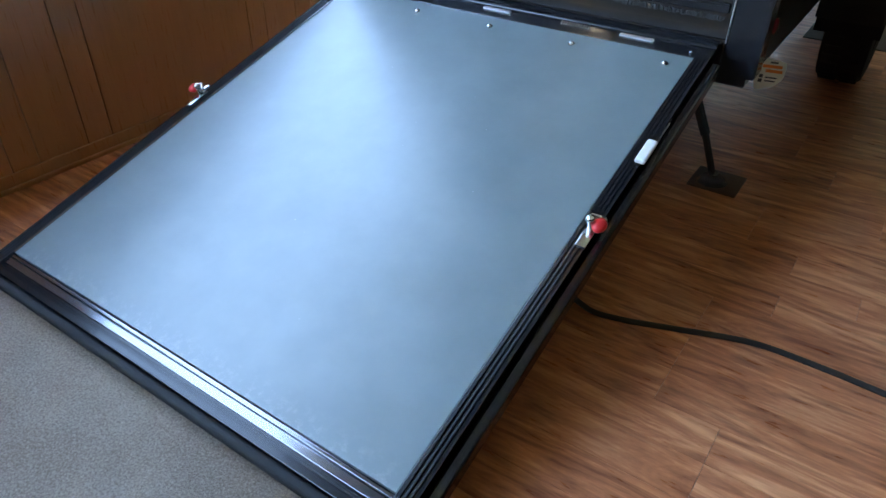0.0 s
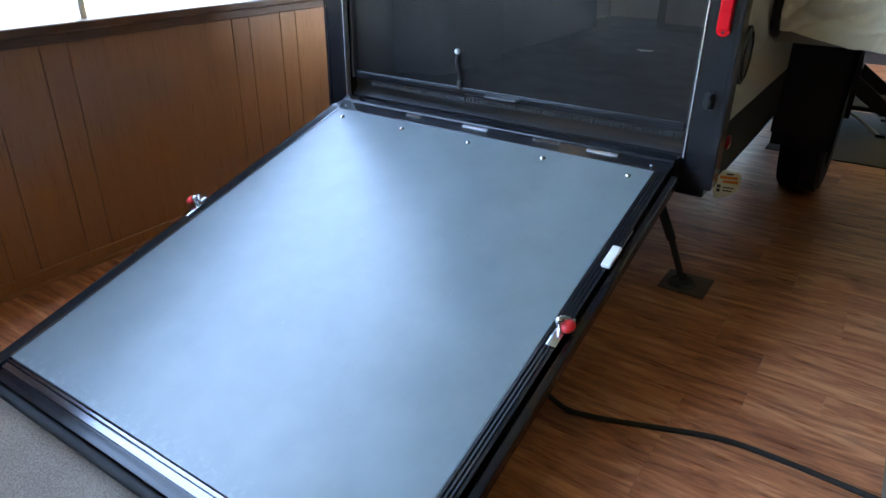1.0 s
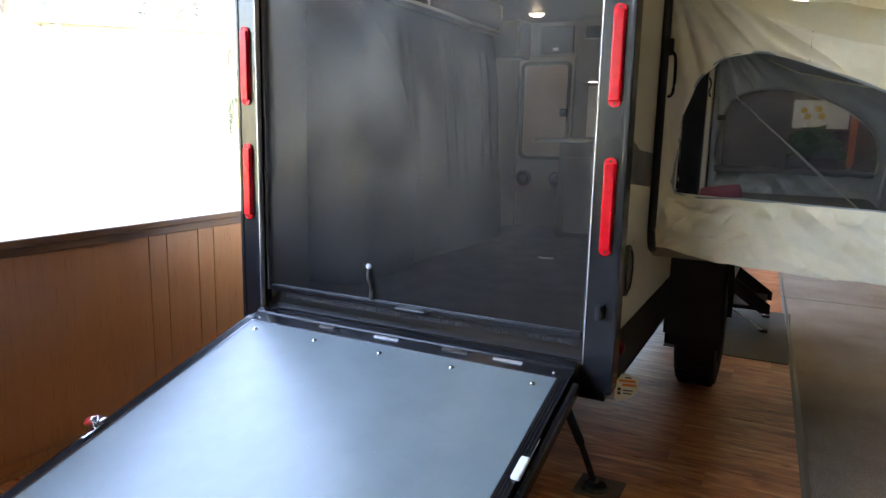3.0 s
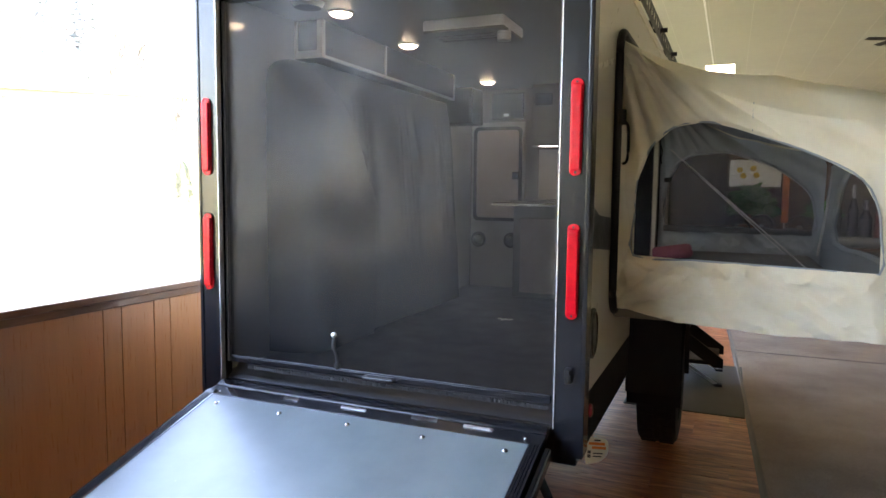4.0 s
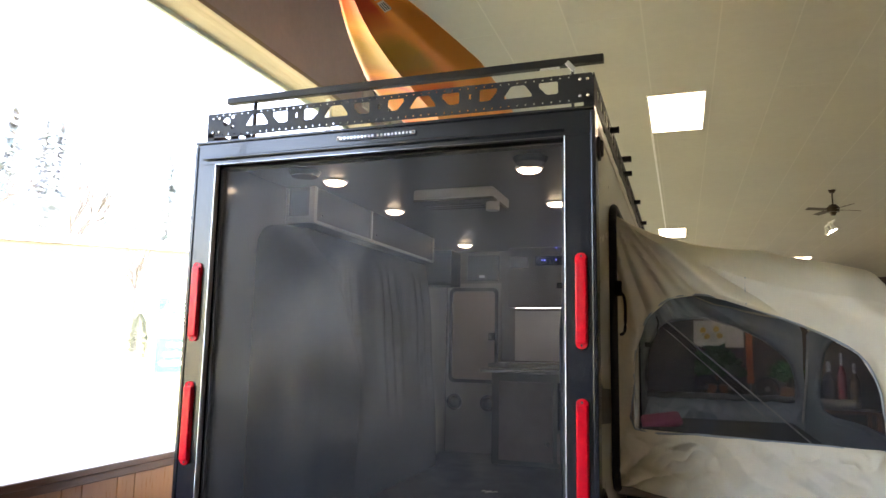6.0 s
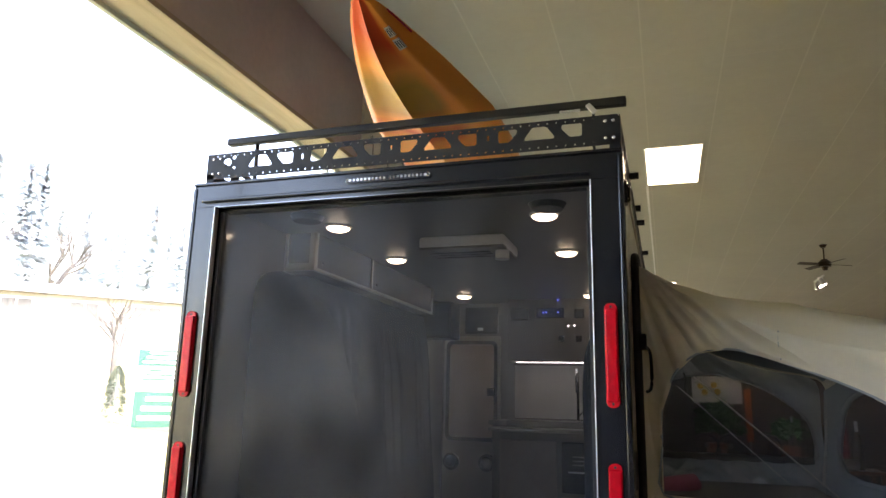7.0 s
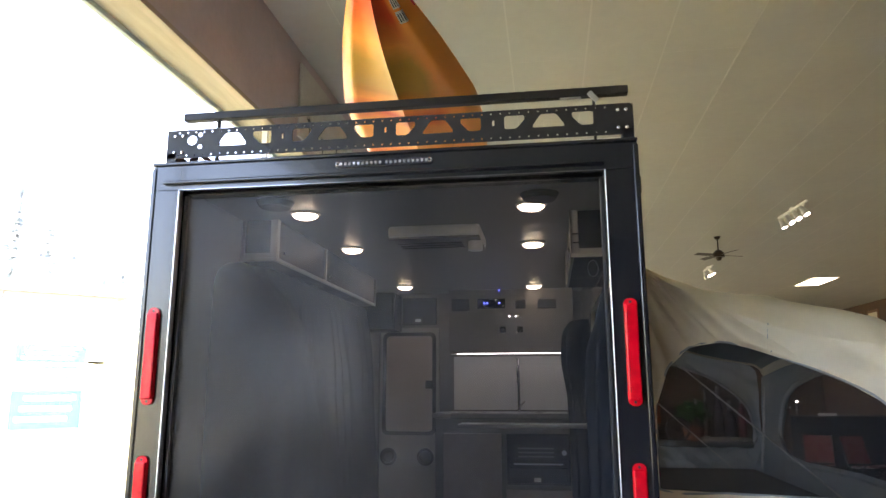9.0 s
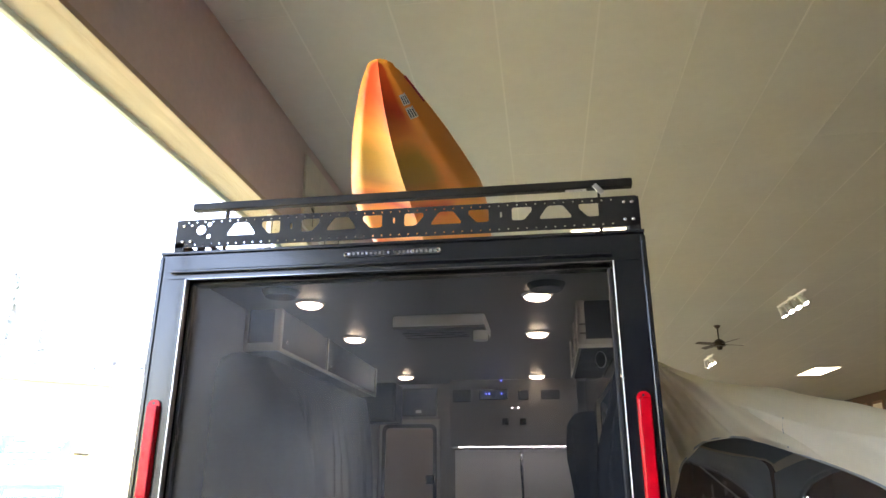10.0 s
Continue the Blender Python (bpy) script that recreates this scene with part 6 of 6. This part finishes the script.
def camp_chair(x, y, turn):
    t = thing("camp_chair", (x, y, 0.008), "red cloth folding camp chair with dark legs", "chair", "camp chairs")
    m = Matrix.Translation((x, y, 0)) @ Matrix.Rotation(radians(turn), 4, "Z")

    def put(name, bm, mm, sm=False):
        bmesh.ops.transform(bm, matrix=m, verts=bm.verts)
        part(name, bm, mm, t, smooth=sm)
    put("seat", thicken(grid_sheet(8, 8, lambda u, v: (0.5 * (u - 0.5), 0.45 * (v - 0.5), 0.42 + 0.06 * v - 0.05 * math.sin(math.pi * u))), 0.01), M_GOODRED, True)
    put("backrest", thicken(grid_sheet(8, 8, lambda u, v: (0.5 * (u - 0.5), -0.24 - 0.15 * v + 0.04 * math.sin(math.pi * u) * -1, 0.45 + 0.5 * v)), 0.01), M_GOODRED, True)
    for sx in (-0.26, 0.26):
        put("leg", cyled((sx, -0.28, 0.01), (sx, 0.24, 0.5), 0.012, 8), M_RACK)
        put("leg", cyled((sx, 0.26, 0.01), (sx, -0.24, 0.46), 0.012, 8), M_RACK)
        put("back_post", cyled((sx, -0.22, 0.42), (sx, -0.4, 0.98), 0.012, 8), M_RACK)


camp_chair(5.8, 11.8, 160)
camp_chair(6.6, 11.6, 200)
for y in (26.6, 25.3, 21.5):
    f = thing("framed_poster", (FARX, y, 3.8), "pale framed poster high on the side wall", "poster", "framed posters")
    part("frame", boxed(FARX - 0.03, FARX - 0.002, y - 0.45, y + 0.45, 3.5, 4.75, 0.008), M_SILL, f)
    part("print", boxed(FARX - 0.036, FARX - 0.03, y - 0.36, y + 0.36, 3.6, 4.65), M_PAPER, f)

# ---- outside the window ----


def house(x, y, w, turn, z):
    t = thing("house", (x, y, z), "pale single-storey house with dark windows and a low roof", "house")
    m = Matrix.Translation((x, y, z)) @ Matrix.Rotation(radians(turn), 4, "Z")

    def put(name, bm, mm, parent, label=""):
        bmesh.ops.transform(bm, matrix=m, verts=bm.verts)
        return part(name, bm, mm, parent, label)
    put("wall", boxed(-w / 2, w / 2, -3.5, 3.5, -1.0, 2.4), mat("house_siding", (0.3, 0.3, 0.29), 0.7), t)
    rf = bmesh.new()
    vs = [rf.verts.new(p) for p in ((-w / 2 - 0.5, -4.1, 2.3), (w / 2 + 0.5, -4.1, 2.3), (w / 2 + 0.5, 0, 3.3), (-w / 2 - 0.5, 0, 3.3), (w / 2 + 0.5, 4.1, 2.3), (-w / 2 - 0.5, 4.1, 2.3))]
    for q in ((0, 1, 2, 3), (3, 2, 4, 5), (0, 5, 4, 1)):
        rf.faces.new([vs[i] for i in q])
    rf.faces.new((vs[0], vs[3], vs[5]))
    rf.faces.new((vs[1], vs[4], vs[2]))
    put("roof", rf, mat("roof_shingle", (0.17, 0.17, 0.17), 0.9, var=0.3, scale=3), t)
    wm = mat("house_window_glass", (0.09, 0.095, 0.1), 0.3, spec=0.3)
    for k in range(5):
        xx = -w / 2 + 1.5 + k * (w - 3) / 4
        q = put("window", boxed(xx - 0.75, xx + 0.75, -3.56, -3.5, 0.9, 2.1, 0.02), M_WHITE, t)
        put("pane", boxed(xx - 0.65, xx - 0.05, -3.58, -3.56, 1.0, 2.0), wm, q)
        put("pane", boxed(xx + 0.05, xx + 0.65, -3.58, -3.56, 1.0, 2.0), wm, q)
    return t


M_SHRUB = mat("evergreen_shrub_leaf", (0.07, 0.1, 0.07), 0.7, var=0.35, scale=8)
M_BARK = mat("bark", (0.058, 0.055, 0.053), 0.9, var=0.3, scale=10, bump=0.5, bscale=40)


def bare_tree(x, y, hgt, seed):
    rnd = random.Random(seed)
    z = at_slope(x)
    t = thing("bare_tree", (x, y, z), "leafless tree with thin branching limbs on the lawn", "tree", "bare trees")
    tr, lm = bmesh.new(), bmesh.new()

    def grow(bm, p, d, length, r, depth):
        q = p + d * length
        cyl(bm, p, q, r, 7, r * 0.68)
        if depth == 0:
            return
        for _ in range(3 if depth > 1 else 4):
            nd = (d + Vector((rnd.uniform(-1, 1), rnd.uniform(-1, 1), rnd.uniform(-0.2, 0.7))) * 0.95).normalized()
            grow(lm, p + d * length * rnd.uniform(0.6, 1.0), nd, length * rnd.uniform(0.55, 0.8), r * 0.55, depth - 1)
    grow(tr, Vector((x, y, z - 0.2)), Vector((rnd.uniform(-0.1, 0.1), rnd.uniform(-0.1, 0.1), 1)).normalized(), hgt * 0.35, hgt * 0.022, 4)
    part("trunk", tr, M_BARK, t)
    part("limbs", lm, M_BARK, t)


def conifer(x, y, hgt, rad, seed, name="conifer", label="tall conifer behind the house, coloured pale for haze"):
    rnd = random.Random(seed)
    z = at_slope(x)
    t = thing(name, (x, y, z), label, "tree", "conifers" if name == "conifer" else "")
    # the trunk takes the same haze tint, so it leaves no dark specks
    part("trunk", cyled((x, y, z - 0.3), (x, y, z + hgt * 0.95), rad * 0.08, 8, 0.02), M_CONIFER_HAZE, t)
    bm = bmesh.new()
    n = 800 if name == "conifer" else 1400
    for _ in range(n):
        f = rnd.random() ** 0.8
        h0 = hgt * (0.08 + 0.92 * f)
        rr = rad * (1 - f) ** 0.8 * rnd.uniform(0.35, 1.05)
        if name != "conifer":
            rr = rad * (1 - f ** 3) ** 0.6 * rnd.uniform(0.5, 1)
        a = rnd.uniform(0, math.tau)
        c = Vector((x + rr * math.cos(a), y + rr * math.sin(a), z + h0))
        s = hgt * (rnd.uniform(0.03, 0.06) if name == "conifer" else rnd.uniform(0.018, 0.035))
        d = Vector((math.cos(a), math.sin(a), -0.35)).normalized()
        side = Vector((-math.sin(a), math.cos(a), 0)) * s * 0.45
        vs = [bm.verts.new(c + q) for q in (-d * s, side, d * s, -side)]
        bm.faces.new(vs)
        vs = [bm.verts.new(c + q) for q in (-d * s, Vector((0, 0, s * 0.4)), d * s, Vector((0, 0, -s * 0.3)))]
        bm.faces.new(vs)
    part("crown", bm, M_CONIFER_HAZE if name == "conifer" else M_SHRUB, t)


# needles far paler than foliage and half translucent: haze painted into the colour
M_CONIFER_HAZE = thin_cloth(mat("haze_tinted_needles", (0.58, 0.65, 0.69), 0.8, var=0.15, scale=3), (0.58, 0.65, 0.7), 0.5)
house(-29.5, 27.0, 15.0, 45, at_slope(-29.0))
bare_tree(-12.9, 12.1, 5.0, 3)
bare_tree(-31.0, 19.0, 8.0, 8)
bare_tree(-40.0, 34.0, 10.0, 15)
bare_tree(-20.0, 10.0, 8.0, 21)
bare_tree(-22.0, 11.2, 9.0, 5)
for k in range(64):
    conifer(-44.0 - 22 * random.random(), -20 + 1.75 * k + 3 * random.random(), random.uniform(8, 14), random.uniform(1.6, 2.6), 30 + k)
conifer(-10.9, 10.1, 1.3, 0.25, 77, "shrub", "small upright evergreen shrub on the lawn")
SX, SYY = -9.86, 10.53
sz = at_slope(SX) - 0.02
sign = thing("road_sign", (SX, SYY, sz), "green and white sign boards on two posts at the lawn", "sign")


def sign_box(name, a0, a1, d0, d1, z0, z1, mm, parent, label=""):
    bm = boxed(a0, a1, d0, d1, z0, z1)
    bmesh.ops.transform(bm, matrix=Matrix.Translation((SX, SYY, sz)) @ Matrix.Rotation(radians(40), 4, "Z"), verts=bm.verts)
    return part(name, bm, mm, parent, label)


M_SIGNGREEN = mat("sign_green", (0.011, 0.085, 0.063), 0.5, var=0.08)
for a in (-0.64, 0.64):
    sign_box("post", a - 0.06, a + 0.06, 0.02, 0.1, -0.3, 1.95, M_WHITE, sign)
for z0, z1, mm in ((1.5, 1.88, M_SIGNGREEN), (1.1, 1.48, M_WHITE), (0.12, 0.92, M_SIGNGREEN)):
    b = sign_box("board", -0.66, 0.66, -0.02, 0.02, z0, z1, mm, sign)
    ink = M_WHITE if mm is M_SIGNGREEN else M_SIGNGREEN
    for j in range(3):
        zz = z0 + (z1 - z0) * (0.2 + 0.27 * j)
        sign_box("print_bar", -0.55 + 0.07 * j, 0.4 + 0.07 * j, -0.026, -0.02, zz, zz + (z1 - z0) * 0.12, ink, b)

# ---- floor planks ----
PW = 0.152
plank_meshes = {}


def plank_mesh(length):
    key = round(length, 2)
    if key not in plank_meshes:
        bm = boxed(0, key - 0.0008, 0, PW - 0.0008, -0.012, 0.0)
        top = [e for e in bm.edges if all(v.co.z > -0.001 for v in e.verts)]
        bmesh.ops.bevel(bm, geom=top, offset=0.0007, segments=1, affect="EDGES")
        me = bpy.data.meshes.new("plank")
        bm.to_mesh(me)
        bm.free()
        me.materials.append(M_PLANK)
        plank_meshes[key] = me
    return plank_meshes[key]


rnd = random.Random(4)
y = -2.2
while y < 7.2:
    x = WX - 0.02
    first = True
    while x < 2.0:
        length = rnd.choice((0.4, 0.6, 0.85)) if first else 1.22
        length = min(length, max(0.12, round(2.06 - x, 1)))
        ob = new("plank", plank_mesh(length))
        ob.parent = floor
        ob.location = (x, y, 0.0)
        x += round(length, 2)
        first = False
    y += PW

# ---- wall panelling planks ----
pattern = (0.948, 0.126, 0.240, 0.129)
y = -1.228 - 7 * sum(pattern)
k = 0
while y < 8.0:
    w = pattern[k % 4]
    if y > BACKY:
        bm = boxed(WX - 0.013, WX, y + 0.002, y + w - 0.002, 0.0, SILLZ - 0.031)
        bmesh.ops.bevel(bm, geom=[e for e in bm.edges if all(v.co.x > WX - 0.001 for v in e.verts)], offset=0.002, segments=1, affect="EDGES")
        part("panel_board", bm, M_PANEL, wall_west)
    y += w
    k += 1
